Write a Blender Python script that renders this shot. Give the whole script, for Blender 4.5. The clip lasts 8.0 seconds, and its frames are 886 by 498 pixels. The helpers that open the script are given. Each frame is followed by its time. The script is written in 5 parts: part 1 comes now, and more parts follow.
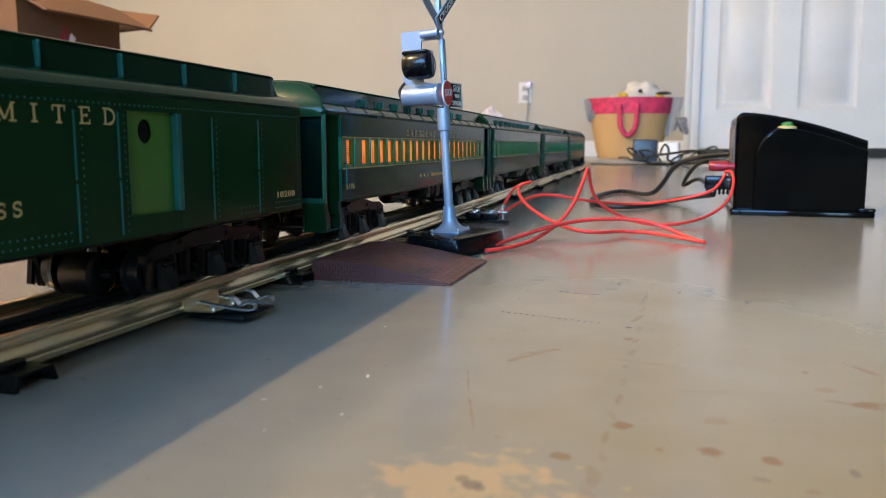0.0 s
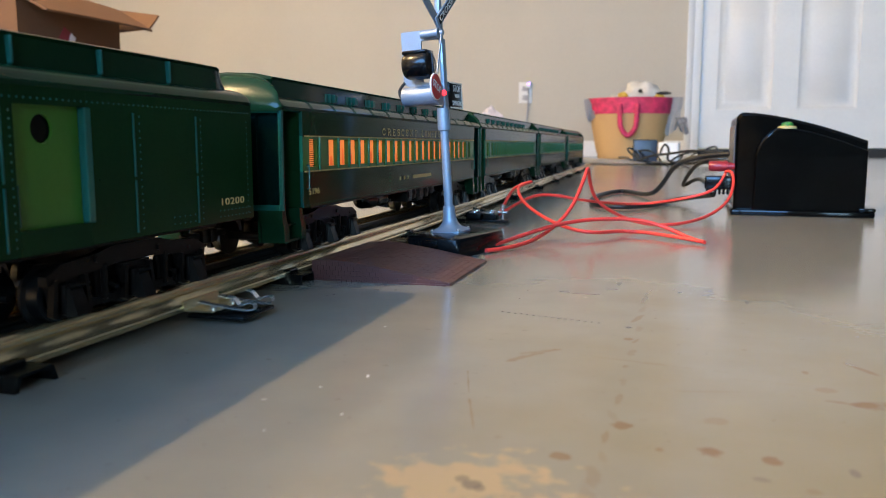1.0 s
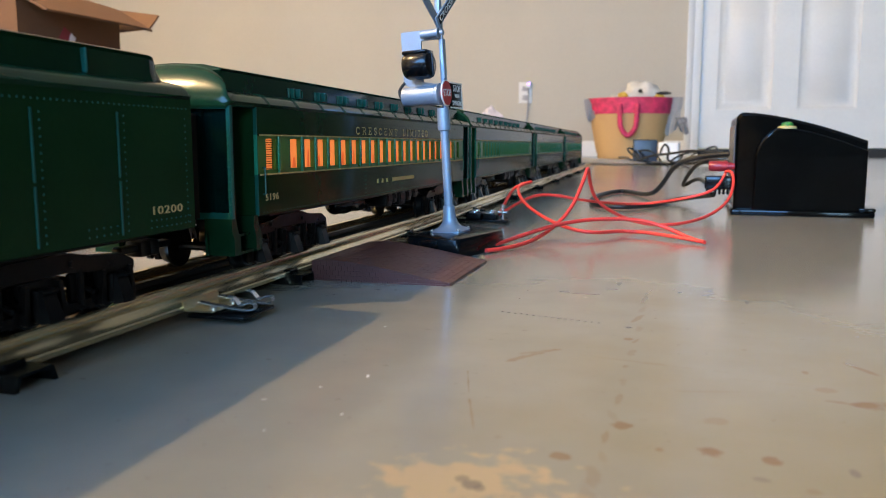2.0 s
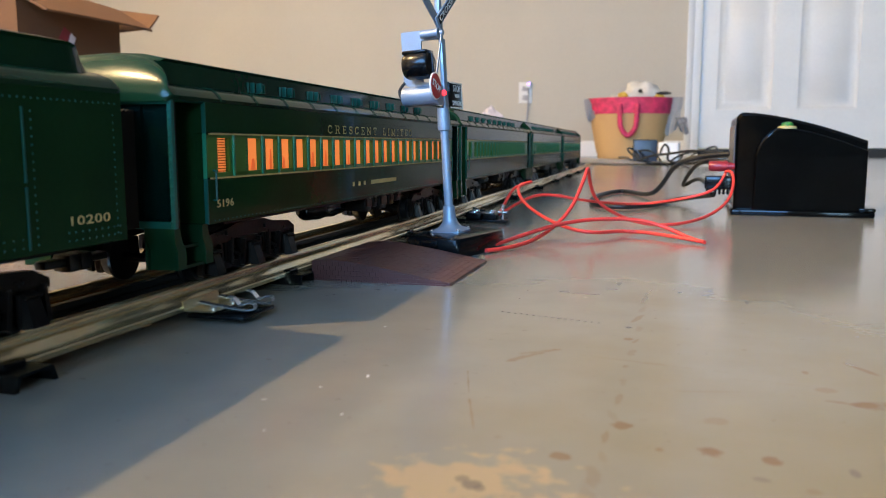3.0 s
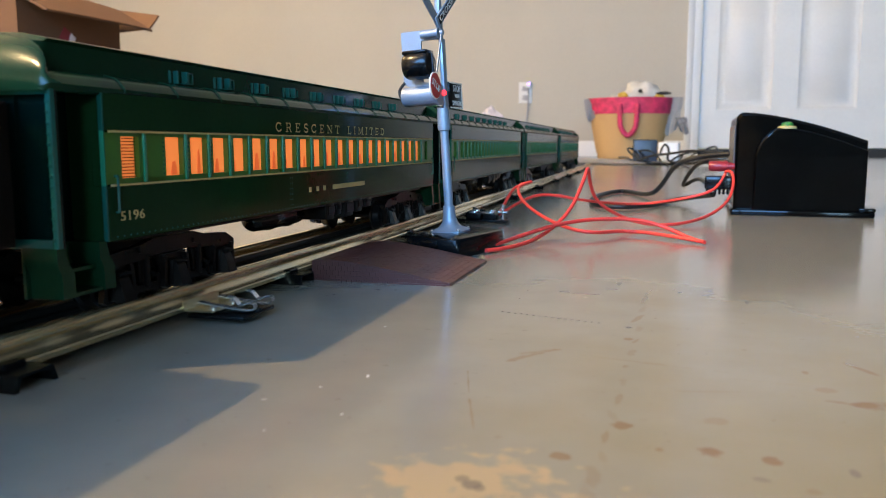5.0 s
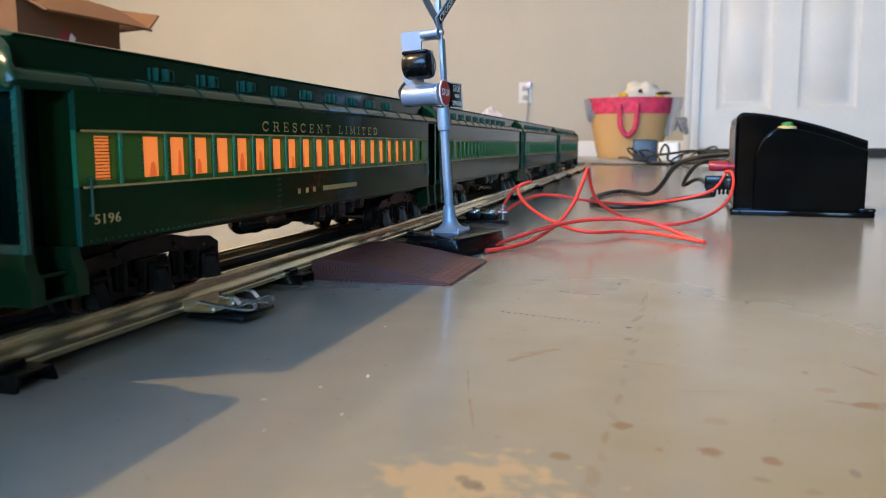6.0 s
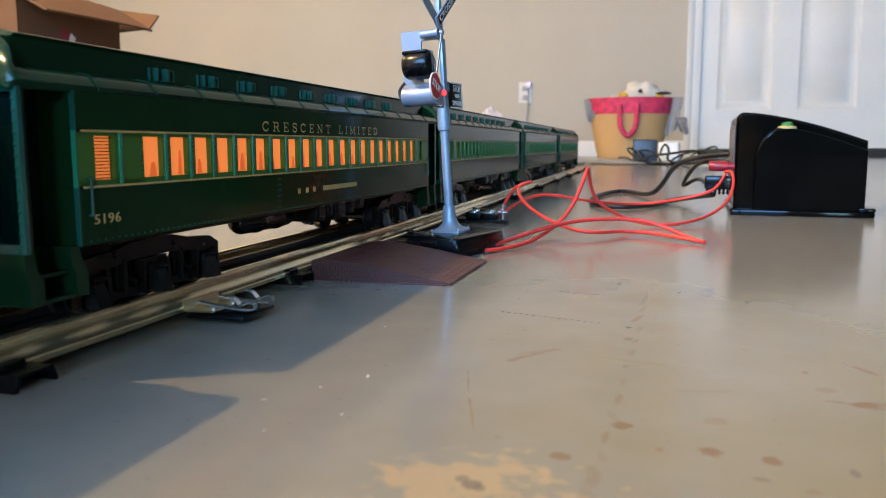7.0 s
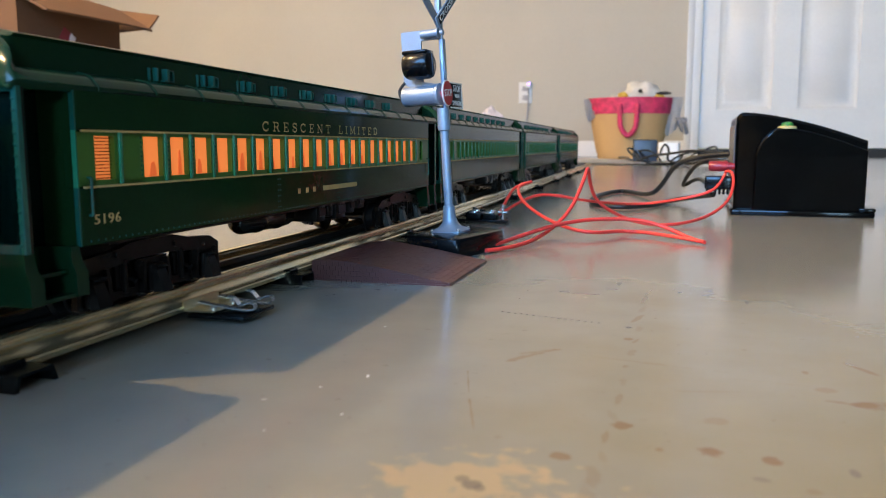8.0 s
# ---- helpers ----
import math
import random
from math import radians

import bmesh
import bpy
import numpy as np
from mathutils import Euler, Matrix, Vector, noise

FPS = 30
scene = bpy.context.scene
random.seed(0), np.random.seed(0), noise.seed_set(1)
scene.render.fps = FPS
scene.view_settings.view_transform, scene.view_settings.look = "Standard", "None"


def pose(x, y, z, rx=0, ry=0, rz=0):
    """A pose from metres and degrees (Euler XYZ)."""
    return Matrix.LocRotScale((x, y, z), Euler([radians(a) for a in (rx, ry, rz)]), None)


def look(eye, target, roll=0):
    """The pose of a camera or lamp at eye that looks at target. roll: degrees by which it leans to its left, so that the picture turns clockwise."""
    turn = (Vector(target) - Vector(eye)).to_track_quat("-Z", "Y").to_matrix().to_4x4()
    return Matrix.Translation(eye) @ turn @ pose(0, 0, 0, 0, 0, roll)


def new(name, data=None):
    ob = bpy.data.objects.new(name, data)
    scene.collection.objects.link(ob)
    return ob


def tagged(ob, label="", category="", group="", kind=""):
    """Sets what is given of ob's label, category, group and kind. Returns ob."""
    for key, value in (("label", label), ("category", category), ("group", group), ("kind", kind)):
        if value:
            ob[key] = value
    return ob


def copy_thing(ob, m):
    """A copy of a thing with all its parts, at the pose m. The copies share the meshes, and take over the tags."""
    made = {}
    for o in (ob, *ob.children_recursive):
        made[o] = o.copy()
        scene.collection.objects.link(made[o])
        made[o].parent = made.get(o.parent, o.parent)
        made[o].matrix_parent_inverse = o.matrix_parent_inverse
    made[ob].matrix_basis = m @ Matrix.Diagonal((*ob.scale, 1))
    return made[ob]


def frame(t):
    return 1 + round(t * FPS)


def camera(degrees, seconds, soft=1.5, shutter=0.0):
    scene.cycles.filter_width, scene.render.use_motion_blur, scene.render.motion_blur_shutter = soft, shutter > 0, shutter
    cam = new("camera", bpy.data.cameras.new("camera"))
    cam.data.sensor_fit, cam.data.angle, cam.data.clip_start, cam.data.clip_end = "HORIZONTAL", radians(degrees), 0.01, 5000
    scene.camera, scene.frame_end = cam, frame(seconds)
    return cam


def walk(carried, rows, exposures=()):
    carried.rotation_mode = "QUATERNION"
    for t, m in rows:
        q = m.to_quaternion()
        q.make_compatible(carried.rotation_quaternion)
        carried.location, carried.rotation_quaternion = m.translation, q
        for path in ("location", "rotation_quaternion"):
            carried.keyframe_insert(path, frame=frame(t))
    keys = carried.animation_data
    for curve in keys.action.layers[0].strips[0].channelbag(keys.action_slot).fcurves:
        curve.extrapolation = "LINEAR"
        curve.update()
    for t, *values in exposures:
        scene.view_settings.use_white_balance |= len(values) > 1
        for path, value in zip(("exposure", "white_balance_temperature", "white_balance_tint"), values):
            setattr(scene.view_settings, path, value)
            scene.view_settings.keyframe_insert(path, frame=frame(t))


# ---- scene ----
# ---- camera ----
EYE = Vector((0.0, 0.0, 0.062))
YAW, PITCH = radians(15.59), radians(7.49)
AIM = EYE + Vector((-math.sin(YAW) * math.cos(PITCH), math.cos(YAW) * math.cos(PITCH), -math.sin(PITCH)))
cam = camera(58.5, 8.0, soft=1.0)
cam.data.dof.use_dof, cam.data.dof.focus_distance, cam.data.dof.aperture_fstop = True, 0.38, 26.0
walk(cam, [(0.0, look(EYE, AIM)), (8.0, look(EYE, AIM))])

# ---- light ----
scene.view_settings.exposure = 0.12
world = bpy.data.worlds.new("world")
scene.world = world
world.use_nodes = True
wn = world.node_tree.nodes
sky = wn.new("ShaderNodeTexSky")
sky.sky_type, sky.sun_disc = "NISHITA", False
sky.sun_elevation, sky.sun_rotation = radians(35), radians(200)
wn["Background"].inputs["Strength"].default_value = 0.1
world.node_tree.links.new(sky.outputs[0], wn["Background"].inputs["Color"])

# warm bulb of the ceiling lamp, and daylight in the window opening behind the viewer
LAMP_AT = Vector((-1.72, -0.72, 2.30))
bulb = bpy.data.lights.new("ceiling_bulb", "POINT")
bulb.energy, bulb.color, bulb.shadow_soft_size = 275.0, (1.0, 0.705, 0.35), 0.024
new("ceiling_bulb", bulb).matrix_world = pose(*LAMP_AT)
LAMP2_AT = Vector((-3.0, 1.1, 2.14))
bulb2 = bpy.data.lights.new("second_ceiling_bulb", "POINT")
bulb2.energy, bulb2.color, bulb2.shadow_soft_size = 108.0, (1.0, 0.69, 0.33), 0.16
new("second_ceiling_bulb", bulb2).matrix_world = pose(*LAMP2_AT)
day = bpy.data.lights.new("window_daylight", "AREA")
day.shape, day.size, day.size_y = "RECTANGLE", 1.4, 1.2
day.energy, day.color = 142.0, (0.19, 0.475, 0.97)
WINDOW_AT = Vector((-0.60, -2.15, 1.30))
new("window_daylight", day).matrix_world = look(WINDOW_AT, WINDOW_AT + Vector((0.1, 1, -0.05)))

day2 = bpy.data.lights.new("second_window_daylight", "AREA")
day2.shape, day2.size, day2.size_y = "RECTANGLE", 1.4, 1.0
day2.energy, day2.color = 210.0, (0.40, 0.70, 0.97)
WINDOW2_AT = Vector((2.9, -7.95, 1.75))
new("second_window_daylight", day2).matrix_world = look(WINDOW2_AT, WINDOW2_AT + Vector((-0.15, 1, -0.08)))


# ---- materials ----
def mat(name, color, rough=0.5, metal=0.0, vary=0.12, scale=40.0, fine=400.0, bump=0.0, spec=0.5, coat=0.0, rvary=0.08, tint=None):
    """Principled surface with two scales of variation in colour and gloss, and fine relief."""
    m = bpy.data.materials.new(name)
    m.use_nodes = True
    nt = m.node_tree
    n, l = nt.nodes, nt.links
    b = n["Principled BSDF"]
    tc = n.new("ShaderNodeTexCoord")
    na, nb = n.new("ShaderNodeTexNoise"), n.new("ShaderNodeTexNoise")
    na.inputs["Scale"].default_value, nb.inputs["Scale"].default_value = scale, fine
    na.inputs["Detail"].default_value, nb.inputs["Detail"].default_value = 5, 3
    l.new(tc.outputs["Object"], na.inputs["Vector"])
    l.new(tc.outputs["Object"], nb.inputs["Vector"])
    add = n.new("ShaderNodeMath")
    add.operation = "MULTIPLY_ADD"
    add.inputs[1].default_value = 0.4
    l.new(nb.outputs["Fac"], add.inputs[0])
    l.new(na.outputs["Fac"], add.inputs[2])
    ramp = n.new("ShaderNodeMapRange")
    ramp.inputs["From Min"].default_value, ramp.inputs["From Max"].default_value = 0.45, 0.95
    l.new(add.outputs[0], ramp.inputs["Value"])
    mix = n.new("ShaderNodeMix")
    mix.data_type = "RGBA"
    c2 = tint or tuple(min(1, c * (1 + 2 * vary)) for c in color)
    mix.inputs["A"].default_value = (*[c * (1 - vary) for c in color], 1)
    mix.inputs["B"].default_value = (*c2, 1)
    l.new(ramp.outputs[0], mix.inputs["Factor"])
    l.new(mix.outputs["Result"], b.inputs["Base Color"])
    rr = n.new("ShaderNodeMapRange")
    rr.inputs["To Min"].default_value, rr.inputs["To Max"].default_value = max(0.02, rough - rvary), min(1, rough + rvary)
    l.new(na.outputs["Fac"], rr.inputs["Value"])
    l.new(rr.outputs[0], b.inputs["Roughness"])
    b.inputs["Metallic"].default_value = metal
    b.inputs["Specular IOR Level"].default_value = spec
    b.inputs["Coat Weight"].default_value = coat
    if bump:
        bp = n.new("ShaderNodeBump")
        bp.inputs["Strength"].default_value, bp.inputs["Distance"].default_value = bump, 0.0006
        l.new(add.outputs[0], bp.inputs["Height"])
        l.new(bp.outputs[0], b.inputs["Normal"])
    return m


def glow(name, color, strength):
    m = bpy.data.materials.new(name)
    m.use_nodes = True
    b = m.node_tree.nodes["Principled BSDF"]
    b.inputs["Base Color"].default_value = (*color, 1)
    b.inputs["Emission Color"].default_value = (*color, 1)
    b.inputs["Emission Strength"].default_value = strength
    return m


M_WALL = mat("wall_paint", (0.53, 0.495, 0.425), 0.75, vary=0.03, scale=2, fine=90, bump=0.05)
M_CEIL = mat("ceiling_paint", (0.62, 0.60, 0.57), 0.85, vary=0.03, scale=3, fine=60)
M_WHITE = mat("white_gloss_paint", (0.78, 0.78, 0.77), 0.4, vary=0.03, scale=4, fine=80)
M_DARK = mat("dark_gap", (0.02, 0.02, 0.022), 0.7)
M_GREEN = mat("dark_green_plastic", (0.0075, 0.032, 0.0110), 0.14, vary=0.1, scale=30, fine=600, spec=0.08, rvary=0.03)
M_ROOF = mat("green_roof_plastic", (0.006, 0.030, 0.013), 0.17, vary=0.1, scale=30, fine=500, spec=0.15, rvary=0.05, bump=0.02)
# brighter, bluer green: daylight caught by edges and raised details, put into the colour
M_DAYLIT_TEAL = mat("daylit_teal_green_plastic", (0.010, 0.090, 0.070), 0.24, vary=0.1, spec=0.6)
# body green taken near black: shade of car ends and recesses is in the colour
M_SHADED_END = mat("shaded_glossy_end_plastic", (0.0016, 0.010, 0.008), 0.16, vary=0.1, spec=0.3, rvary=0.04)
# lighter still: pillar and side edge faces turned to the window, daylight painted in
M_DAYLIT_GREEN = mat("daylit_sea_green_paint", (0.022, 0.215, 0.115), 0.25, vary=0.08, spec=0.5)
M_BAND = mat("apple_green_paint", (0.045, 0.150, 0.017), 0.30, vary=0.08, scale=30, fine=600)
M_GOLD = mat("gold_print", (0.52, 0.39, 0.15), 0.5, vary=0.1, scale=200, fine=2000)
M_BLACK = mat("black_plastic", (0.0035, 0.0035, 0.004), 0.2, vary=0.1, scale=60, spec=0.28)
M_BASE = mat("matt_black_base", (0.004, 0.004, 0.0045), 0.18, vary=0.1, scale=60, spec=0.14)
M_GLOSSBLACK = mat("glossy_black_case", (0.0016, 0.0015, 0.0015), 0.08, spec=0.18, vary=0.1, rvary=0.03, scale=30)
M_TRUCK = mat("dark_brown_black_casting", (0.0066, 0.0050, 0.0046), 0.30, vary=0.25, scale=120, fine=900, bump=0.2, spec=0.10)
M_WHEEL = mat("blackened_wheel_metal", (0.006, 0.006, 0.007), 0.3, 0.1, vary=0.2)
M_RAIL = mat("tinplate_rail", (0.92, 0.76, 0.47), 0.25, 0.88, vary=0.10, scale=22, fine=300, bump=0.0, rvary=0.02, tint=(0.95, 0.80, 0.52))
M_CRAIL = mat("blackened_centre_rail", (0.05, 0.048, 0.045), 0.4, 0.7, vary=0.2)
M_SILVER = mat("silver_paint", (0.27, 0.325, 0.40), 0.40, 0.4, vary=0.06, scale=80, fine=900, bump=0.03)
M_CHROME = mat("bright_spring_steel", (0.70, 0.71, 0.73), 0.22, 0.85, vary=0.06)
M_RED = mat("red_sign_paint", (0.48, 0.022, 0.018), 0.35, vary=0.08, scale=150)
M_WIRE = mat("red_wire_insulation", (0.75, 0.045, 0.034), 0.38, vary=0.06)
M_CORD = mat("black_cord_rubber", (0.012, 0.012, 0.012), 0.45)
M_PRINT = mat("white_print", (0.70, 0.68, 0.64), 0.5)
M_WINDOW = glow("lit_orange_window", (1.0, 0.25, 0.058), 0.64)
M_SHADE = mat("dim_window", (0.15, 0.25, 0.055), 0.4)
M_FIGURE = glow("orange_window_print", (0.75, 0.13, 0.03), 0.55)
M_RAMP = mat("red_brown_ramp_plastic", (0.085, 0.028, 0.023), 0.40, vary=0.15, scale=60, fine=800, bump=0.25)
M_STRAW = mat("woven_straw", (0.56, 0.35, 0.15), 0.7, vary=0.05, scale=8, fine=250, bump=0.3)
M_PINK = mat("pink_woven_straw", (0.55, 0.035, 0.10), 0.6, vary=0.3, scale=40, fine=200, bump=0.5)
M_CARD = mat("cardboard", (0.165, 0.074, 0.030), 0.75, vary=0.06, scale=6, fine=150)
M_PLUSH = mat("white_plush", (0.66, 0.62, 0.55), 0.95, vary=0.15, scale=25, fine=300, bump=1.0)
M_GREY = mat("grey_cloth", (0.42, 0.42, 0.44), 0.9, vary=0.2, scale=25)
M_GAUZE = mat("pale_gauze", (0.60, 0.59, 0.58), 0.9, vary=0.06, scale=20)
M_YELLOW = mat("yellow_toy", (0.65, 0.42, 0.05), 0.5)
M_BLUE = mat("blue_black_adapter", (0.03, 0.045, 0.075), 0.35)
M_GREENBTN = mat("green_button", (0.03, 0.17, 0.03), 0.25, coat=0.5)
M_REDKNOB = mat("dark_red_knob", (0.28, 0.012, 0.02), 0.35)
M_REDLENS = glow("lit_red_lens", (1.0, 0.02, 0.03), 4.0)
M_LED = glow("violet_led", (0.35, 0.15, 1.0), 5.0)
M_LILAC = mat("pale_lilac_plastic", (0.72, 0.68, 0.76), 0.3, vary=0.1)


# marks on the floor: centre, half sizes, turn, strength
WORN_PATCHES = [(-0.0334, 0.1360, 0.0146, 0.0122, 0.2, 0.8)]
BROWN_SPOTS = [(-0.0070, 0.1736, 0.0021, 0.0024, 0.0, 0.75), (0.0114, 0.1632, 0.0023, 0.0030, 0.5, 0.85), (0.0222, 0.1614, 0.0017, 0.0025, 0.3, 0.85), (-0.0180, 0.1529, 0.0021, 0.0018, 0.0, 0.65),
               (0.0483, 0.2043, 0.0058, 0.0034, 0.0, 0.95), (0.0434, 0.2047, 0.0030, 0.0016, 0.0, 0.6), (0.0134, 0.1827, 0.0025, 0.0024, 0.3, 0.25), (0.0009, 0.1618, 0.0009, 0.0013, 0.0, 0.45),
               (0.0390, 0.2298, 0.0010, 0.0022, 0.0, 0.5), (0.0544, 0.2382, 0.0009, 0.0048, 0.5, 0.6), (0.0416, 0.2143, 0.0020, 0.0018, 0.0, 0.35), (0.0277, 0.1488, 0.0016, 0.0018, 0.0, 0.35), (-0.0090, 0.2562, 0.0018, 0.0020, 0.0, 0.5)]
SCRATCHES = [(-0.0363, 0.2277, 0.0120, 0.0011, 0.958, 0.4), (-0.0335, 0.2335, 0.0050, 0.0017, 0.75, 0.35), (-0.0472, 0.1938, 0.0003, 0.0110, 0.254, 0.5), (-0.0420, 0.1751, 0.0003, 0.0112, 0.284, 0.4),
             (-0.0053, 0.2287, 0.0190, 0.0010, -0.18, 0.16), (0.0250, 0.2180, 0.0120, 0.0007, -0.10, 0.12), (0.0120, 0.2050, 0.0090, 0.0006, 0.25, 0.12)]
GREY_MARKS = [(-0.0323, 0.1350, 0.0016, 0.0020, 0.0, 0.65), (-0.0343, 0.1372, 0.0013, 0.0014, 0.0, 0.5), (-0.0305, 0.1338, 0.0010, 0.0012, 0.0, 0.5), (0.0196, 0.1518, 0.0018, 0.0013, -0.3, 0.3), (0.0370, 0.1593, 0.0009, 0.0018, 0.0, 0.45),
              (-0.0101, 0.2725, 0.0017, 0.0012, 0.0, 0.85), (0.0082, 0.3450, 0.0011, 0.0020, 0.0, 0.7), (-0.0308, 0.3849, 0.0007, 0.0024, 0.0, 0.95), (-0.0390, 0.3331, 0.0022, 0.0018, 0.0, 0.4), (-0.0293, 0.3305, 0.0070, 0.0014, 0.0, 0.3), (-0.0197, 0.3440, 0.0026, 0.0026, 0.6, 0.3), (-0.0181, 0.3590, 0.0010, 0.0055, 0.0, 0.22)]
PALE_SPECKS = [(-0.0754, 0.1946, 0.0004, 0.0015, 0.3, 0.9), (-0.0703, 0.1645, 0.0003, 0.0007, 0.0, 0.6), (-0.0909, 0.2517, 0.0005, 0.0009, 0.0, 0.6), (-0.0838, 0.1823, 0.0004, 0.0008, 0.4, 0.5), (-0.0825, 0.1500, 0.0003, 0.0006, 0.0, 0.5)]
WORN = [(*w[:5], "tan", w[5]) for w in WORN_PATCHES] + [(*w[:5], "brown", w[5]) for w in BROWN_SPOTS + SCRATCHES]
WORN += [(*w[:5], "grey", w[5]) for w in GREY_MARKS] + [(*w[:5], "pale", w[5]) for w in PALE_SPECKS]
WORN += [(-0.0566 + 0.0362 * k / 15, 0.2865 - 0.0096 * k / 15, 0.00075, 0.0007, 0.0, "grey", 0.9) for k in range(16)]
# a dragged trail of faint brown dabs
trail = random.Random(8)
for k in range(15):
    q = k / 14
    WORN.append((-0.0110 + 0.0056 * q + trail.uniform(-0.0009, 0.0009), 0.137 + 0.205 * q ** 1.25, trail.uniform(0.0006, 0.0012), 0.0018 + 0.0045 * abs(2 * q - 1) + trail.uniform(0, 0.0015), trail.uniform(-0.3, 0.3), "brown", trail.uniform(0.14, 0.34)))


def floor_material():
    m = mat("sealed_grey_floor", (0.216, 0.200, 0.164), 0.165, vary=0.07, scale=5, fine=60, bump=0.0, rvary=0.05, spec=0.5)
    nt = m.node_tree
    n, l = nt.nodes, nt.links
    b = n["Principled BSDF"]
    tc = n.new("ShaderNodeTexCoord")
    # soft stains, small specks and long scratches
    base = b.inputs["Base Color"].links[0].from_socket
    stain = n.new("ShaderNodeTexNoise")
    stain.inputs["Scale"].default_value, stain.inputs["Detail"].default_value = 13, 6
    l.new(tc.outputs["Object"], stain.inputs["Vector"])
    r1 = n.new("ShaderNodeMapRange")
    r1.inputs["From Min"].default_value, r1.inputs["From Max"].default_value = 0.58, 0.72
    r1.inputs["To Max"].default_value = 0.35
    l.new(stain.outputs["Fac"], r1.inputs["Value"])
    m1 = n.new("ShaderNodeMix")
    m1.data_type = "RGBA"
    m1.inputs["B"].default_value = (0.24, 0.21, 0.15, 1)
    l.new(base, m1.inputs["A"])
    l.new(r1.outputs[0], m1.inputs["Factor"])
    vor = n.new("ShaderNodeTexVoronoi")
    vor.inputs["Scale"].default_value = 46
    l.new(tc.outputs["Object"], vor.inputs["Vector"])
    sp = n.new("ShaderNodeMapRange")
    sp.inputs["From Min"].default_value, sp.inputs["From Max"].default_value = 0.05, 0.03
    sp.inputs["To Max"].default_value = 0.6
    l.new(vor.outputs["Distance"], sp.inputs["Value"])
    pick = n.new("ShaderNodeMath")
    pick.operation = "GREATER_THAN"
    pick.inputs[1].default_value = 0.72
    l.new(vor.outputs["Color"], pick.inputs[0])
    mul = n.new("ShaderNodeMath")
    mul.operation = "MULTIPLY"
    l.new(sp.outputs[0], mul.inputs[0])
    l.new(pick.outputs[0], mul.inputs[1])
    m2 = n.new("ShaderNodeMix")
    m2.data_type = "RGBA"
    m2.inputs["B"].default_value = (0.42, 0.38, 0.33, 1)
    l.new(m1.outputs["Result"], m2.inputs["A"])
    l.new(mul.outputs[0], m2.inputs["Factor"])
    vs = n.new("ShaderNodeTexNoise")
    vs.inputs["Scale"].default_value, vs.inputs["Detail"].default_value = 260, 2
    l.new(tc.outputs["Object"], vs.inputs["Vector"])
    q2 = n.new("ShaderNodeMapRange")
    q2.inputs["From Min"].default_value, q2.inputs["From Max"].default_value = 0.69, 0.76
    q2.inputs["To Max"].default_value = 0.4
    l.new(vs.outputs["Fac"], q2.inputs["Value"])
    m3 = n.new("ShaderNodeMix")
    m3.data_type = "RGBA"
    m3.inputs["B"].default_value = (0.14, 0.11, 0.08, 1)
    l.new(m2.outputs["Result"], m3.inputs["A"])
    l.new(q2.outputs[0], m3.inputs["Factor"])
    # stronger warm lamplight on this side, painted as a broad yellow tint
    warm_pool = n.new("ShaderNodeMapping")
    warm_pool.vector_type = "TEXTURE"
    warm_pool.inputs["Location"].default_value, warm_pool.inputs["Scale"].default_value = (0.20, 0.10, 0), (0.30, 0.42, 1)
    l.new(tc.outputs["Object"], warm_pool.inputs["Vector"])
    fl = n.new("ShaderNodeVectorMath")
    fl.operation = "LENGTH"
    l.new(warm_pool.outputs[0], fl.inputs[0])
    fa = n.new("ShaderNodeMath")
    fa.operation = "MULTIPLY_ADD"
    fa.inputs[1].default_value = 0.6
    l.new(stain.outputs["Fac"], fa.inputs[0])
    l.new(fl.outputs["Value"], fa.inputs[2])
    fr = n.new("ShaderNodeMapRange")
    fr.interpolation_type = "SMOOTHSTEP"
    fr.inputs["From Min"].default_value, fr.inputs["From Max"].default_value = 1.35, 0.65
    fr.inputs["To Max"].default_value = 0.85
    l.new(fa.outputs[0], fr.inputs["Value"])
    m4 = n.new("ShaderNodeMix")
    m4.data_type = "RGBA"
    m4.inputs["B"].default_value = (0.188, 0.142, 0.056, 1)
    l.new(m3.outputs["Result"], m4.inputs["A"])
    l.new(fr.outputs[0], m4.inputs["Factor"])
    # worn patches and scuffs: centre, half sizes, turn, colour, strength
    out = m4.outputs["Result"]
    wob = n.new("ShaderNodeTexNoise")
    wob.inputs["Scale"].default_value, wob.inputs["Detail"].default_value = 190, 6
    l.new(tc.outputs["Object"], wob.inputs["Vector"])
    big = n.new("ShaderNodeTexNoise")
    big.inputs["Scale"].default_value, big.inputs["Detail"].default_value = 60, 4
    l.new(tc.outputs["Object"], big.inputs["Vector"])
    wsum = n.new("ShaderNodeMath")
    l.new(wob.outputs["Fac"], wsum.inputs[0])
    l.new(big.outputs["Fac"], wsum.inputs[1])
    tan, brown, grey, pale = (0.35, 0.245, 0.125, 1), (0.17, 0.098, 0.035, 1), (0.09, 0.072, 0.055, 1), (0.60, 0.58, 0.55, 1)
    for x, y, rx, ry, turn, col, k in WORN:
        mp = n.new("ShaderNodeMapping")
        mp.vector_type = "TEXTURE"
        mp.inputs["Location"].default_value = (x, y, 0)
        mp.inputs["Rotation"].default_value = (0, 0, turn)
        mp.inputs["Scale"].default_value = (rx * 0.95, ry * 0.95, 1) if col == "brown" else (rx, ry, 1)
        l.new(tc.outputs["Object"], mp.inputs["Vector"])
        ln = n.new("ShaderNodeVectorMath")
        ln.operation = "LENGTH"
        l.new(mp.outputs[0], ln.inputs[0])
        ad = n.new("ShaderNodeMath")
        ad.operation = "MULTIPLY_ADD"
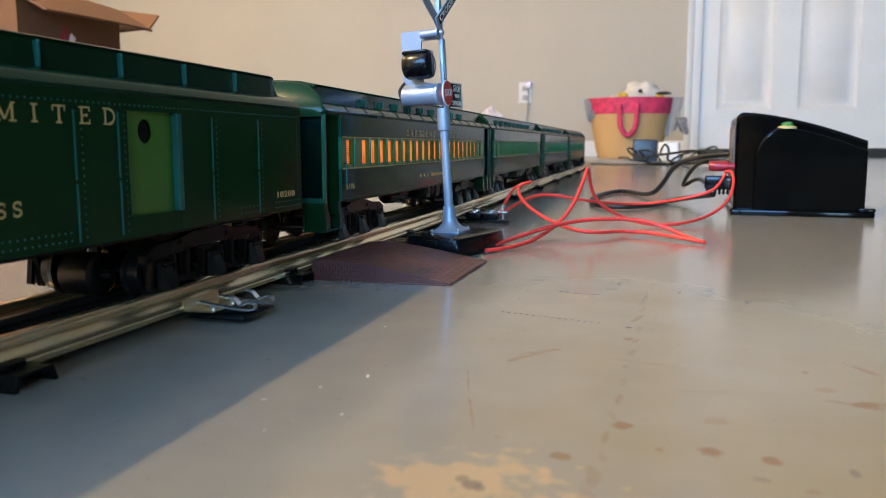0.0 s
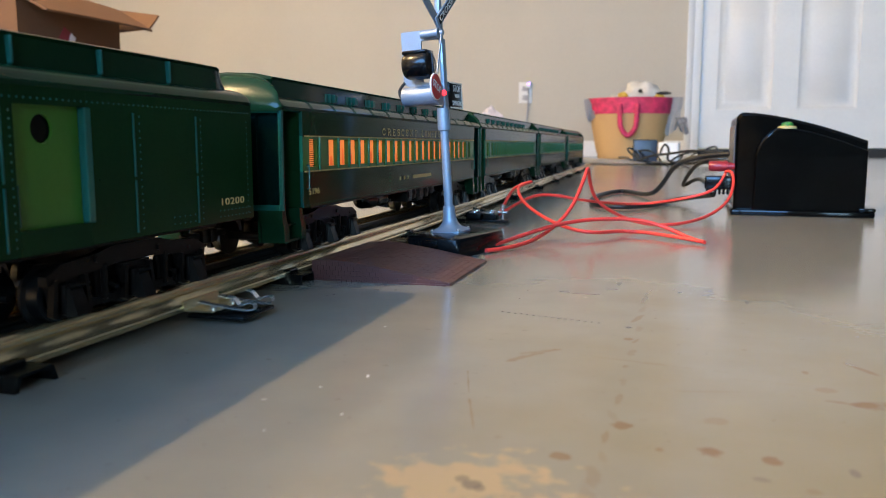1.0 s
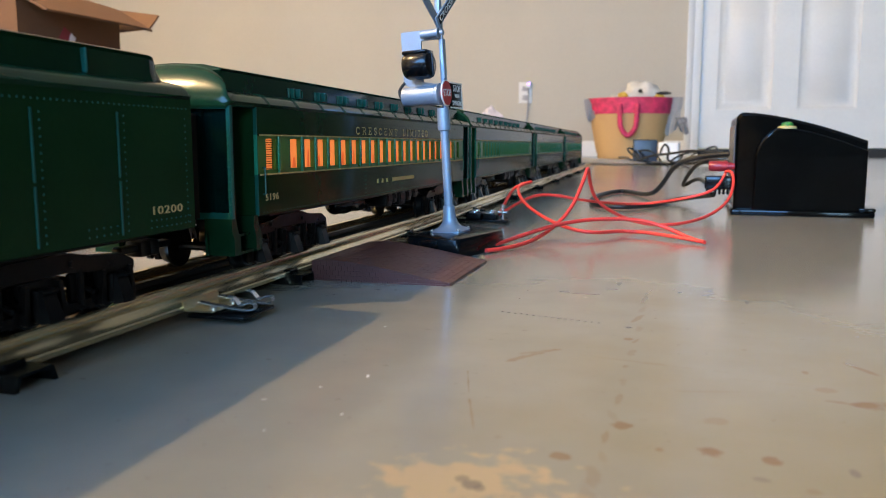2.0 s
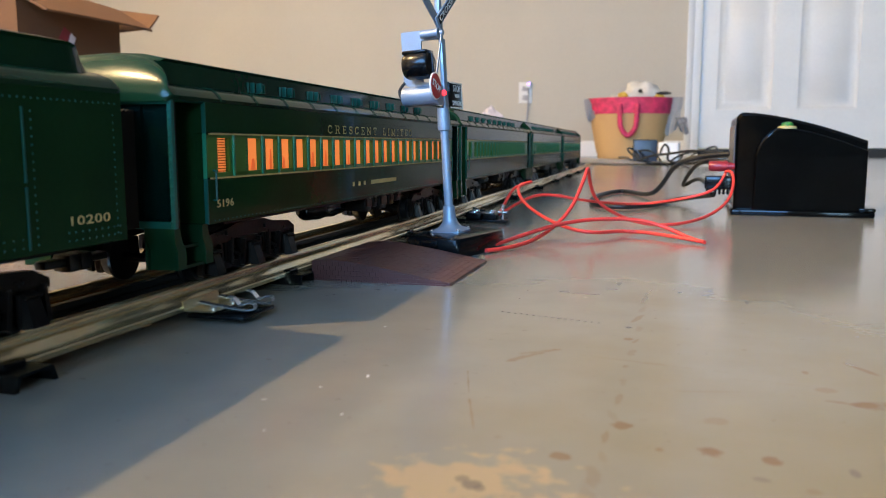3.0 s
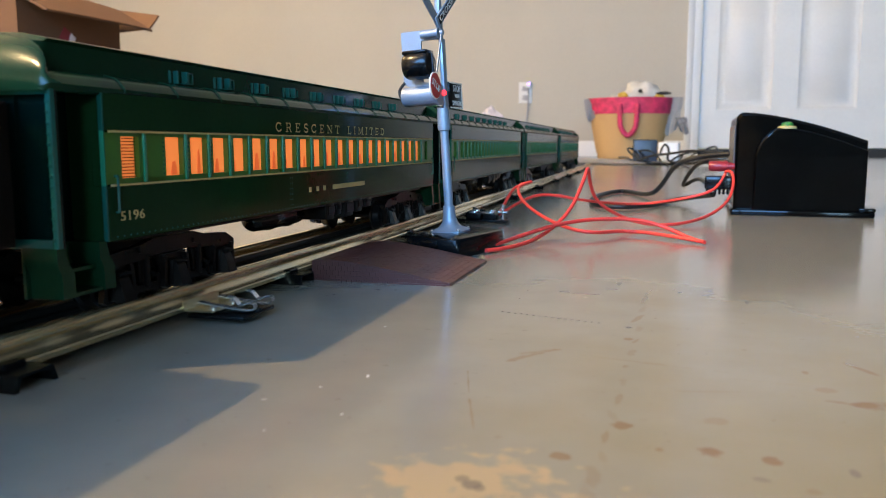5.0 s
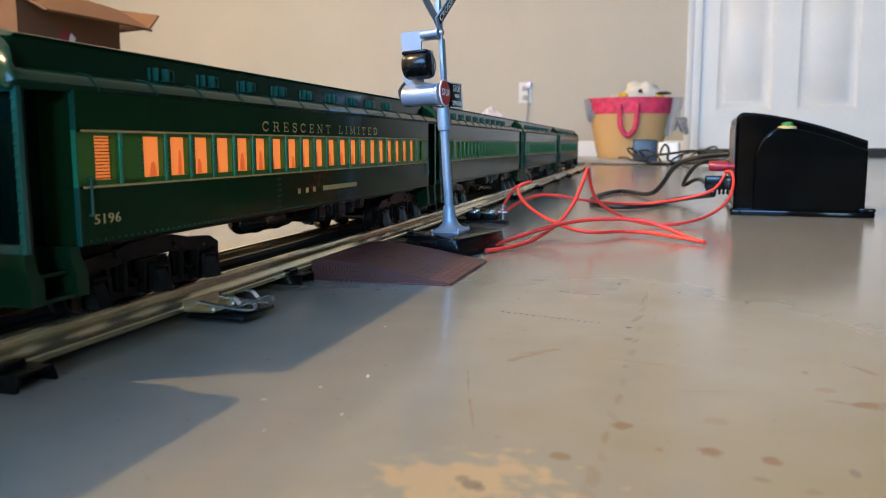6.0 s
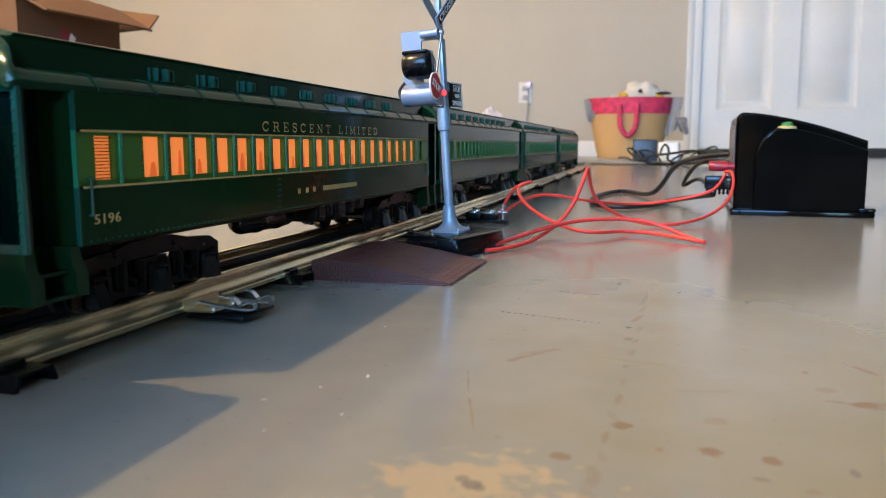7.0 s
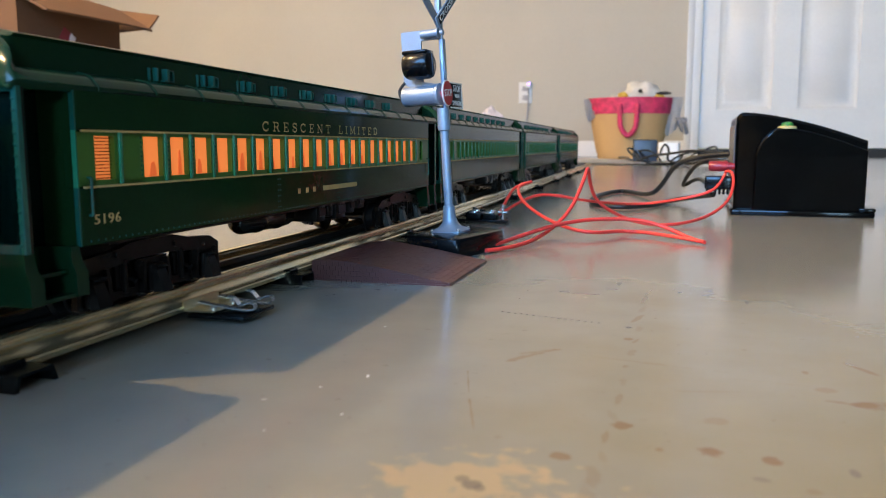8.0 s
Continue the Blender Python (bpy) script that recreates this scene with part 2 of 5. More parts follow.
        ad.inputs[1].default_value = 3.0 if col in ("tan", "brown") else 1.5
        l.new(wsum.outputs[0], ad.inputs[0])
        l.new(ln.outputs["Value"], ad.inputs[2])
        mr = n.new("ShaderNodeMapRange")
        mr.interpolation_type = "SMOOTHSTEP"
        mr.inputs["From Min"].default_value, mr.inputs["From Max"].default_value = (4.30, 3.55) if col in ("tan", "brown") else (2.75, 2.10)
        mr.inputs["To Max"].default_value = k
        l.new(ad.outputs[0], mr.inputs["Value"])
        mx = n.new("ShaderNodeMix")
        mx.data_type = "RGBA"
        mx.inputs["B"].default_value = {"tan": tan, "brown": brown, "grey": grey, "pale": pale}[col]
        l.new(out, mx.inputs["A"])
        l.new(mr.outputs[0], mx.inputs["Factor"])
        out = mx.outputs["Result"]
    l.new(out, b.inputs["Base Color"])
    bp = n.new("ShaderNodeBump")
    bp.inputs["Strength"].default_value, bp.inputs["Distance"].default_value = 0.10, 0.002
    l.new(stain.outputs["Fac"], bp.inputs["Height"])
    l.new(bp.outputs[0], b.inputs["Normal"])
    return m


M_FLOOR = floor_material()


# ---- mesh helpers ----
def add_box(bm, lo, hi, bevel=0.0, segs=2):
    c = [(a + b) / 2 for a, b in zip(lo, hi)]
    r = bmesh.ops.create_cube(bm, size=1.0, matrix=Matrix.Translation(c) @ Matrix.Diagonal((*[b - a for a, b in zip(lo, hi)], 1)))
    if bevel:
        edges = {e for v in r["verts"] for e in v.link_edges}
        bmesh.ops.bevel(bm, geom=list(edges), offset=bevel, segments=segs, affect="EDGES", profile=0.5)
    return bm


def box(lo, hi, bevel=0.0, segs=2):
    return add_box(bmesh.new(), lo, hi, bevel, segs)


def add_rod(bm, a, b, r, r2=None, segs=16):
    a, b = Vector(a), Vector(b)
    q = (b - a).to_track_quat("Z", "Y").to_matrix().to_4x4()
    bmesh.ops.create_cone(bm, cap_ends=True, segments=segs, radius1=r, radius2=r if r2 is None else r2, depth=(b - a).length, matrix=Matrix.Translation((a + b) / 2) @ q)
    return bm


def rod(a, b, r, r2=None, segs=16):
    return add_rod(bmesh.new(), a, b, r, r2, segs)


def add_turned(bm, a, b, rings, segs=24):
    """A turned body from a to b: rings of (share of the length, radius)."""
    a, b = Vector(a), Vector(b)
    q = (b - a).to_track_quat("Z", "Y")
    loops = []
    for s, r in rings:
        loops.append([bm.verts.new(a.lerp(b, s) + q @ Vector((r * math.cos(k * math.tau / segs), r * math.sin(k * math.tau / segs), 0))) for k in range(segs)])
    for p, o in zip(loops, loops[1:]):
        for k in range(segs):
            bm.faces.new((p[k], p[(k + 1) % segs], o[(k + 1) % segs], o[k]))
    bm.faces.new(loops[0][::-1])
    bm.faces.new(loops[-1])
    return bm


def add_loft(bm, rows, caps=True):
    """Skin over rows of closed outlines with equal counts."""
    loops = [[bm.verts.new(p) for p in row] for row in rows]
    n = len(loops[0])
    for p, o in zip(loops, loops[1:]):
        for k in range(n):
            bm.faces.new((p[k], p[(k + 1) % n], o[(k + 1) % n], o[k]))
    if caps:
        bm.faces.new(loops[0][::-1])
        bm.faces.new(loops[-1])
    return bm


def add_prism(bm, outline, axis, lo, hi):
    """Outline of (a, b) pairs pushed along an axis: x gives (y, z), y gives (x, z), z gives (x, y)."""
    def at(p, s):
        return {"x": (s, p[0], p[1]), "y": (p[0], s, p[1]), "z": (p[0], p[1], s)}[axis]
    return add_loft(bm, [[at(p, lo) for p in outline], [at(p, hi) for p in outline]])


def finish(bm, name, material, smooth=35.0):
    bmesh.ops.recalc_face_normals(bm, faces=bm.faces)
    me = bpy.data.meshes.new(name)
    for f in bm.faces:
        f.smooth = True
    for e in bm.edges:
        if len(e.link_faces) == 2 and e.calc_face_angle(0) > radians(smooth):
            e.smooth = False
    bm.to_mesh(me)
    bm.free()
    me.materials.append(material)
    return me


def part(name, bm, material, parent=None, label="", m=None, smooth=35.0):
    ob = new(name, bm if isinstance(bm, bpy.types.Mesh) else finish(bm, name, material, smooth))
    if parent:
        ob.parent = parent
    if m:
        ob.matrix_basis = m
    return tagged(ob, label)


def thing(name, label, category, m=None, group="", kind=""):
    ob = new(name)
    ob.empty_display_size = 0.02
    if m:
        ob.matrix_basis = m
    return tagged(ob, label, category, group, kind)


def text_mesh(words, size, depth=0.0001, spacing=1.0):
    cu = bpy.data.curves.new("writing", "FONT")
    cu.body, cu.size, cu.extrude, cu.align_x, cu.align_y = words, size, depth, "CENTER", "CENTER"
    cu.space_character, cu.resolution_u = spacing, 3
    ob = bpy.data.objects.new("writing", cu)
    scene.collection.objects.link(ob)
    dg = bpy.context.evaluated_depsgraph_get()
    me = bpy.data.meshes.new_from_object(ob.evaluated_get(dg))
    bpy.data.objects.remove(ob)
    return me


def writing(name, words, size, width, material, parent, m, spacing=1.0):
    me = text_mesh(words, size, spacing=spacing)
    xs = [v.co.x for v in me.vertices]
    k = width / (max(xs) - min(xs))
    for v in me.vertices:
        v.co.x *= k
    me.materials.clear()
    me.materials.append(material)
    return part(name, me, material, parent, m=m)


def bow(cx, cy, rx, ry, a, b, n=10):
    return [(cx + rx * math.cos(radians(a + (b - a) * k / n)), cy + ry * math.sin(radians(a + (b - a) * k / n))) for k in range(n + 1)]


def foot_of(x, y, half=0.17):
    return [(x - half, y), (x + half, y)]


# slab-serif capitals as strokes in a cell of unit height: width, thick strokes, thin strokes
STEM, LOW, TOP = [(0.2, 0.0), (0.2, 1.0)], 0.05, 0.95
CAPITALS = {
    "C": (0.80, [bow(0.42, 0.5, 0.34, 0.44, 50, 310, 14)], [[(0.68, 0.62), (0.68, 0.96)], [(0.68, 0.10), (0.68, 0.34)]]),
    "R": (0.84, [STEM, bow(0.46, 0.71, 0.20, 0.23, -90, 90), [(0.46, 0.48), (0.70, 0.06)]], [[(0.04, TOP), (0.46, TOP)], [(0.2, 0.48), (0.46, 0.48)], foot_of(0.2, LOW), foot_of(0.72, LOW, 0.12)]),
    "E": (0.74, [STEM], [[(0.03, TOP), (0.68, TOP)], [(0.03, LOW), (0.68, LOW)], [(0.2, 0.5), (0.50, 0.5)], [(0.65, TOP), (0.65, 0.72)], [(0.65, LOW), (0.65, 0.28)], [(0.50, 0.40), (0.50, 0.60)]]),
    "S": (0.70, [bow(0.35, 0.73, 0.23, 0.22, 40, 230) + bow(0.35, 0.27, 0.25, 0.23, 80, -140)], [[(0.60, 0.68), (0.60, 0.98)], [(0.09, 0.02), (0.09, 0.32)]]),
    "N": (0.92, [[(0.16, 0.95), (0.76, 0.05)]], [[(0.17, 0.0), (0.17, 1.0)], [(0.76, 0.0), (0.76, 1.0)], foot_of(0.17, LOW, 0.15), foot_of(0.76, TOP, 0.15), [(0.02, TOP), (0.17, TOP)]]),
    "T": (0.80, [[(0.40, 0.0), (0.40, 1.0)]], [[(0.05, TOP), (0.75, TOP)], [(0.08, TOP), (0.08, 0.68)], [(0.72, TOP), (0.72, 0.68)], foot_of(0.40, LOW)]),
    "L": (0.72, [STEM], [[(0.03, LOW), (0.66, LOW)], [(0.64, LOW), (0.64, 0.36)], foot_of(0.2, TOP)]),
    "I": (0.40, [STEM], [foot_of(0.2, LOW), foot_of(0.2, TOP)]),
    "M": (1.06, [[(0.88, 0.0), (0.88, 1.0)], [(0.18, 0.96), (0.53, 0.12)]], [[(0.18, 0.0), (0.18, 1.0)], [(0.53, 0.12), (0.86, 0.96)], foot_of(0.18, LOW, 0.15), foot_of(0.88, LOW), [(0.03, TOP), (0.18, TOP)], [(0.88, TOP), (1.03, TOP)]]),
    "D": (0.86, [STEM, bow(0.40, 0.5, 0.36, 0.44, -90, 90, 12)], [[(0.03, TOP), (0.40, TOP)], [(0.03, LOW), (0.40, LOW)]]),
    "X": (0.88, [[(0.14, 0.95), (0.74, 0.05)]], [[(0.74, 0.95), (0.14, 0.05)], foot_of(0.16, LOW, 0.14), foot_of(0.72, LOW, 0.14), foot_of(0.16, TOP, 0.14), foot_of(0.72, TOP, 0.14)]),
    "P": (0.76, [STEM, bow(0.46, 0.71, 0.20, 0.23, -90, 90)], [[(0.04, TOP), (0.46, TOP)], [(0.2, 0.48), (0.46, 0.48)], foot_of(0.2, LOW)]),
}


def serif_writing(name, words, height, width, material, parent, m, gap=0.42):
    """Printed slab-serif capitals on a side, stretched to a width and centred."""
    total = sum(0.95 if c == " " else CAPITALS[c][0] + gap for c in words) - gap
    kx, cur, layer = width / total, 0.0, 0
    bm = bmesh.new()
    for c in words:
        if c == " ":
            cur += 0.95
            continue
        w, thick, thin = CAPITALS[c]
        for lines, t in ((thick, 0.085), (thin, 0.050)):
            for line in lines:
                layer = (layer + 1) % 7
                z = 0.00008 + 0.00002 * layer
                p = [Vector(((cur + x - total / 2) * kx, (y - 0.5) * height)) for x, y in line]
                edges = []
                for i, q in enumerate(p):
                    d = (p[min(i + 1, len(p) - 1)] - p[max(i - 1, 0)]).normalized()
                    o = Vector((-d.y, d.x)) * t * height
                    edges.append([bm.verts.new((*(q + o), z)), bm.verts.new((*(q - o), z))])
                for a, b in zip(edges, edges[1:]):
                    bm.faces.new((a[0], a[1], b[1], b[0]))
        cur += w + gap
    return part(name, bm, material, parent, m=m)


def wire_mesh(points, r, material, name="wire"):
    cu = bpy.data.curves.new(name, "CURVE")
    cu.dimensions, cu.bevel_depth, cu.bevel_resolution, cu.resolution_u, cu.use_fill_caps = "3D", r, 3, 10, True
    sp = cu.splines.new("NURBS")
    sp.points.add(len(points) - 1)
    for p, c in zip(sp.points, points):
        p.co = (*c, 1)
    sp.use_endpoint_u, sp.order_u = True, 3
    ob = bpy.data.objects.new(name, cu)
    scene.collection.objects.link(ob)
    me = bpy.data.meshes.new_from_object(ob.evaluated_get(bpy.context.evaluated_depsgraph_get()))
    bpy.data.objects.remove(ob)
    for f in me.polygons:
        f.use_smooth = True
    me.materials.clear()
    me.materials.append(material)
    return me


# ---- room ----
X0, X1, Y0, Y1, ZC = -3.6, 10.0, -2.2, 4.45, 2.45
YS, YN, XA, XB = -8.0, 10.0, 0.15, 1.40  # the open space to the east is deeper on both sides


def setting(name, bm, material, label, category):
    return tagged(part(name, bm, material, None), label, category, kind="structure")


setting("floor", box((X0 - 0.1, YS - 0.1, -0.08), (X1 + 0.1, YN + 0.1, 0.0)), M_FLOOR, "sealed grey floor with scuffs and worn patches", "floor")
setting("ceiling", box((X0 - 0.1, YS - 0.1, ZC), (X1 + 0.1, YN + 0.1, ZC + 0.1)), M_CEIL, "plain white painted ceiling", "ceiling")
setting("wall_west", box((X0 - 0.1, Y0 - 0.1, 0), (X0, Y1 + 0.1, ZC)), M_WALL, "plain beige painted wall", "wall")
setting("wall_east", box((X1, YS - 0.1, 0), (X1 + 0.1, YN + 0.1, ZC)), M_WALL, "plain beige painted wall", "wall")
setting("wall_return_south", box((XA - 0.1, YS, 0), (XA, Y0 - 0.1, ZC)), M_WALL, "plain beige painted wall", "wall")
setting("wall_return_north", box((XB - 0.1, Y1 + 0.1, 0), (XB, YN, ZC)), M_WALL, "plain beige painted wall", "wall")
VL, VR, VB, VT = 2.15, 3.65, 1.2, 2.3
bm = box((XA - 0.1, YS - 0.1, 0), (VL, YS, ZC))
add_box(bm, (VR, YS - 0.1, 0), (X1, YS, ZC))
add_box(bm, (VL, YS - 0.1, 0), (VR, YS, VB))
add_box(bm, (VL, YS - 0.1, VT), (VR, YS, ZC))
setting("wall_far_south", bm, M_WALL, "beige painted wall with a window opening", "wall")
win2 = thing("window_2", "white framed window letting daylight in", "window", pose(0, YS - 0.05, 0), kind="structure")
bm = box((VL, -0.03, VB), (VL + 0.05, 0.03, VT))
add_box(bm, (VR - 0.05, -0.03, VB), (VR, 0.03, VT))
add_box(bm, (VL + 0.05, -0.03, VB), (VR - 0.05, 0.03, VB + 0.05))
add_box(bm, (VL + 0.05, -0.03, VT - 0.05), (VR - 0.05, 0.03, VT))
add_box(bm, (2.88, -0.025, VB + 0.05), (2.92, 0.025, VT - 0.05))
part("window_frame", bm, M_WHITE, win2)
setting("wall_far_north", box((XB - 0.1, YN, 0), (X1, YN + 0.1, ZC)), M_WALL, "plain beige painted wall", "wall")
DL, DR, DH = 0.165, 1.090, 2.04
bm = box((X0, Y1, 0), (DL, Y1 + 0.1, ZC))
add_box(bm, (DR, Y1, 0), (XB, Y1 + 0.1, ZC))
add_box(bm, (DL, Y1, DH), (DR, Y1 + 0.1, ZC))
setting("wall_north", bm, M_WALL, "beige painted wall with a white door in it", "wall")
WL, WR, WB, WT = -1.38, 0.10, 0.65, 1.95
bm = box((X0, Y0 - 0.1, 0), (WL, Y0, ZC))
add_box(bm, (WR, Y0 - 0.1, 0), (XA, Y0, ZC))
add_box(bm, (WL, Y0 - 0.1, 0), (WR, Y0, WB))
add_box(bm, (WL, Y0 - 0.1, WT), (WR, Y0, ZC))
setting("wall_south", bm, M_WALL, "beige painted wall with a window opening", "wall")
win = thing("window_1", "white framed window letting daylight in", "window", pose(0, Y0 - 0.05, 0), kind="structure")
bm = box((WL, -0.03, WB), (WL + 0.05, 0.03, WT))
add_box(bm, (WR - 0.05, -0.03, WB), (WR, 0.03, WT))
add_box(bm, (WL + 0.05, -0.03, WB), (WR - 0.05, 0.03, WB + 0.05))
add_box(bm, (WL + 0.05, -0.03, WT - 0.05), (WR - 0.05, 0.03, WT))
add_box(bm, (-0.66, -0.025, WB + 0.05), (-0.62, 0.025, WT - 0.05))
part("window_frame", bm, M_WHITE, win)

bm = bmesh.new()
add_prism(bm, [(Y1 - 0.014, 0.0), (Y1, 0.0), (Y1, 0.085), (Y1 - 0.006, 0.085), (Y1 - 0.010, 0.075), (Y1 - 0.014, 0.06)], "x", X0, DL - 0.075)
add_prism(bm, [(Y1 - 0.014, 0.0), (Y1, 0.0), (Y1, 0.085), (Y1 - 0.006, 0.085), (Y1 - 0.010, 0.075), (Y1 - 0.014, 0.06)], "x", DR + 0.075, XB)
setting("baseboard", bm, M_WHITE, "white painted baseboard along the wall", "baseboard")


def casing():
    bm = bmesh.new()
    for s, x in ((1, DL), (-1, DR)):
        pts = [(x, Y1), (x, Y1 - 0.012), (x - s * 0.010, Y1 - 0.016), (x - s * 0.04, Y1 - 0.014), (x - s * 0.05, Y1 - 0.021), (x - s * 0.075, Y1 - 0.021), (x - s * 0.075, Y1)]
        add_prism(bm, pts, "z", 0, DH + 0.07)
    add_box(bm, (DL - 0.0, Y1 - 0.016, DH), (DR, Y1, DH + 0.07), 0.003)
    return bm


setting("trim", casing(), M_WHITE, "white moulded casing round the door", "door casing")
door = thing("door_1", "closed white six-panel door above a dark gap", "door", pose(DL, Y1 + 0.03, 0), kind="structure")
W = DR - DL
bm = bmesh.new()
rails = [(0.046, 0.245), (0.90, 1.02), (1.62, 1.72), (1.94, DH - 0.004)]
cols = [(0.003, 0.085), (0.355, 0.478), (0.757, W - 0.003)]
for z0, z1 in rails:
    add_box(bm, (0.003, -0.018, z0), (W - 0.003, 0.018, z1))
for x0, x1 in cols:
    for (_, z0), (z1, _) in zip(rails, rails[1:]):
        add_box(bm, (x0, -0.018, z0), (x1, 0.018, z1))
part("door_leaf", bm, M_WHITE, door)
for (_, x0), (x1, _) in zip(cols, cols[1:]):
    for (_, z0), (z1, _) in zip(rails, rails[1:]):
        a, c = 0.016, 0.045
        ring = lambda e, y: [(x0 + e, y, z0 + e), (x1 - e, y, z0 + e), (x1 - e, y, z1 - e), (x0 + e, y, z1 - e)]
        bm = bmesh.new()
        add_loft(bm, [ring(-0.001, -0.004), ring(0.0, -0.016), ring(a, -0.006), ring(c, -0.007), ring(c + 0.016, -0.015)])
        part("door_panel", bm, M_WHITE, door)
# dark block fills the gap below the door leaf in place of its shade
setting("threshold", box((DL, Y1 + 0.002, 0.0), (DR, Y1 + 0.09, 0.040)), M_DARK, "dark filler strip standing for the shaded gap under the white door", "threshold")

def ceiling_lamp(at, r):
    t = thing("ceiling_lamp", "round ceiling lamp with a short chrome stem", "ceiling lamp", pose(at.x, at.y, ZC), group="ceiling lamps")
    part("mount", rod((0, 0, -0.03), (0, 0, 0), 0.06, segs=32), M_WHITE, t)
    low = at.z - ZC + r
    part("stem", rod((0, 0, low + 0.03), (0, 0, -0.03), 0.010), M_CHROME, t)
    part("holder", add_turned(bmesh.new(), (0, 0, low), (0, 0, low + 0.04), [(0, 0.014), (0.5, 0.022), (1, 0.016)]), M_CHROME, t)


ceiling_lamp(LAMP_AT, 0.025)
ceiling_lamp(LAMP2_AT, 0.165)


# ---- track ----
TRACK_X = -0.1845
RAIL_TOP = 0.012


def track_x(y):
    """The line of the track: straight, with a slight bend to the west past the signal."""
    a, b, k = 0.45, 0.65, 0.020
    if y < a:
        return TRACK_X
    if y < b:
        return TRACK_X - k * (y - a) ** 2 / (2 * (b - a))
    return TRACK_X - k * (b - a) / 2 - k * (y - b)


def heading(y):
    return math.atan2(track_x(y - 0.005) - track_x(y + 0.005), 0.01)


track = thing("track", "three-rail tinplate toy train track on the floor", "track", kind="structure")
STATIONS = [-0.6 + 0.05 * k for k in range(58)]


def rail(dx, scale=1.0):
    # tube head, thin web and flat foot
    half = [(0.0043, 0.0032), (0.0047, 0.0047), (0.0044, 0.0052), (0.0041, 0.0048), (0.0030, 0.0054), (0.0019, 0.0066), (0.0011, 0.0080), (0.0004, 0.0085), (0.0004, 0.0096), (0.0017, 0.0098), (0.0020, 0.0102), (0.0019, 0.0113), (0.0014, 0.0119), (0.0, 0.0120)]
    prof = half + [(-x, z) for x, z in half[-2::-1]]
    bm = bmesh.new()
    add_loft(bm, [[(track_x(y) + dx + x, y, z) for x, z in prof] for y in STATIONS])
    return bm


part("rail", rail(0.0175), M_RAIL, track, "worn bright tinplate rail")
part("rail", rail(-0.0175), M_RAIL, track, "worn bright tinplate rail")
part("centre_rail", rail(0.0), M_CRAIL, track, "blackened centre rail")


def tie_mesh():
    bm = bmesh.new()
    add_prism(bm, [(-0.0075, 0.0), (-0.0060, 0.0), (-0.0052, 0.0036), (0.0052, 0.0036), (0.0060, 0.0), (0.0075, 0.0), (0.0060, 0.0044), (-0.0060, 0.0044)], "x", -0.0300, 0.0300)
    for x in (-0.0175, 0.0, 0.0175):
        for s in (-1, 1):
            add_box(bm, (x + s * 0.0042 - 0.0018, -0.004, 0.0042), (x + s * 0.0042 + 0.0018, 0.004, 0.0060), 0.0004, 1)
    return finish(bm, "tie", M_BLACK)


TIE = tie_mesh()
for y in (-0.35, -0.12, 0.163, 0.325, 0.50, 0.70, 0.90, 1.12, 1.34, 1.56, 1.78, 2.0):
    part("tie", TIE, M_BLACK, track, m=Matrix.Translation((track_x(y), y, 0)) @ pose(0, 0, 0, 0, 0, math.degrees(heading(y))))

# ---- train ----
HW = 0.0305


def roof_profile(style, blend, drop):
    full = [(HW, 0.0768), (HW + 0.0009, 0.0780), (HW - 0.0006, 0.0799), (0.0282, 0.0812), (0.0246, 0.0821), (0.0222, 0.0826), (0.0218, 0.0898), (0.0227, 0.0907), (0.0135, 0.0926), (0.0, 0.0933)]
    if style == "coach":
        end = [(HW, 0.0768), (HW + 0.0006, 0.0780), (HW - 0.0010, 0.0808), (0.0278, 0.0840), (0.0250, 0.0866), (0.0220, 0.0885), (0.0190, 0.0900), (0.0160, 0.0911), (0.0090, 0.0924), (0.0, 0.0929)]
    else:
        end = [(HW, 0.0768), (HW + 0.0006, 0.0780), (HW - 0.0006, 0.0799), (0.0282, 0.0812), (0.0246, 0.0824), (0.0210, 0.0832), (0.0170, 0.0838), (0.0130, 0.0842), (0.0070, 0.0845), (0.0, 0.0847)]
    pts = []
    for (xa, za), (xb, zb) in zip(full, end):
        x, z = xa + (xb - xa) * blend, za + (zb - za) * blend
        pts.append((x * (1 - 0.10 * (1 - drop)), 0.0768 + (z - 0.0768) * drop))
    return pts + [(-x, z) for x, z in pts[-2::-1]] + [(-HW + 0.001, 0.0760), (HW - 0.001, 0.0760)]


def coach_roof(half):
    """Clerestory roof whose ends close in a bulging cap with a crisp leaning rim."""
    crown = roof_profile("coach", 1, 1)
    rows = []

    def inset(z):
        return 0.0015 + 0.9 * max(0.0, z - 0.0815)

    for u in (0.0, 0.05, 0.14, 0.26, 0.40, 0.56, 0.74, 0.88, 1.0):
        drop = 0.16 + 0.84 * math.sin(u * math.pi / 2) ** 0.8
        rows.append([(x, u * inset(zc), z) for (x, z), (_, zc) in zip(roof_profile("coach", 1, drop), crown)])
    full = roof_profile("coach", 0, 1)
    rows.append([(x, inset(zc) + 0.0005, z) for (x, z), (_, zc) in zip(full, crown)])
    rows.append([(x, inset(zc) + 0.0040, z) for (x, z), (_, zc) in zip(full, crown)])
    near = [[(x, d - half, z) for x, d, z in row] for row in rows]
    far = [[(x, half - d, z) for x, d, z in row] for row in rows[::-1]]
    mid = [[(x, y, z) for x, z in full] for y in [-half + 0.03 + (2 * half - 0.06) * k / 8 for k in range(9)]]
    return add_loft(bmesh.new(), near + mid + far)


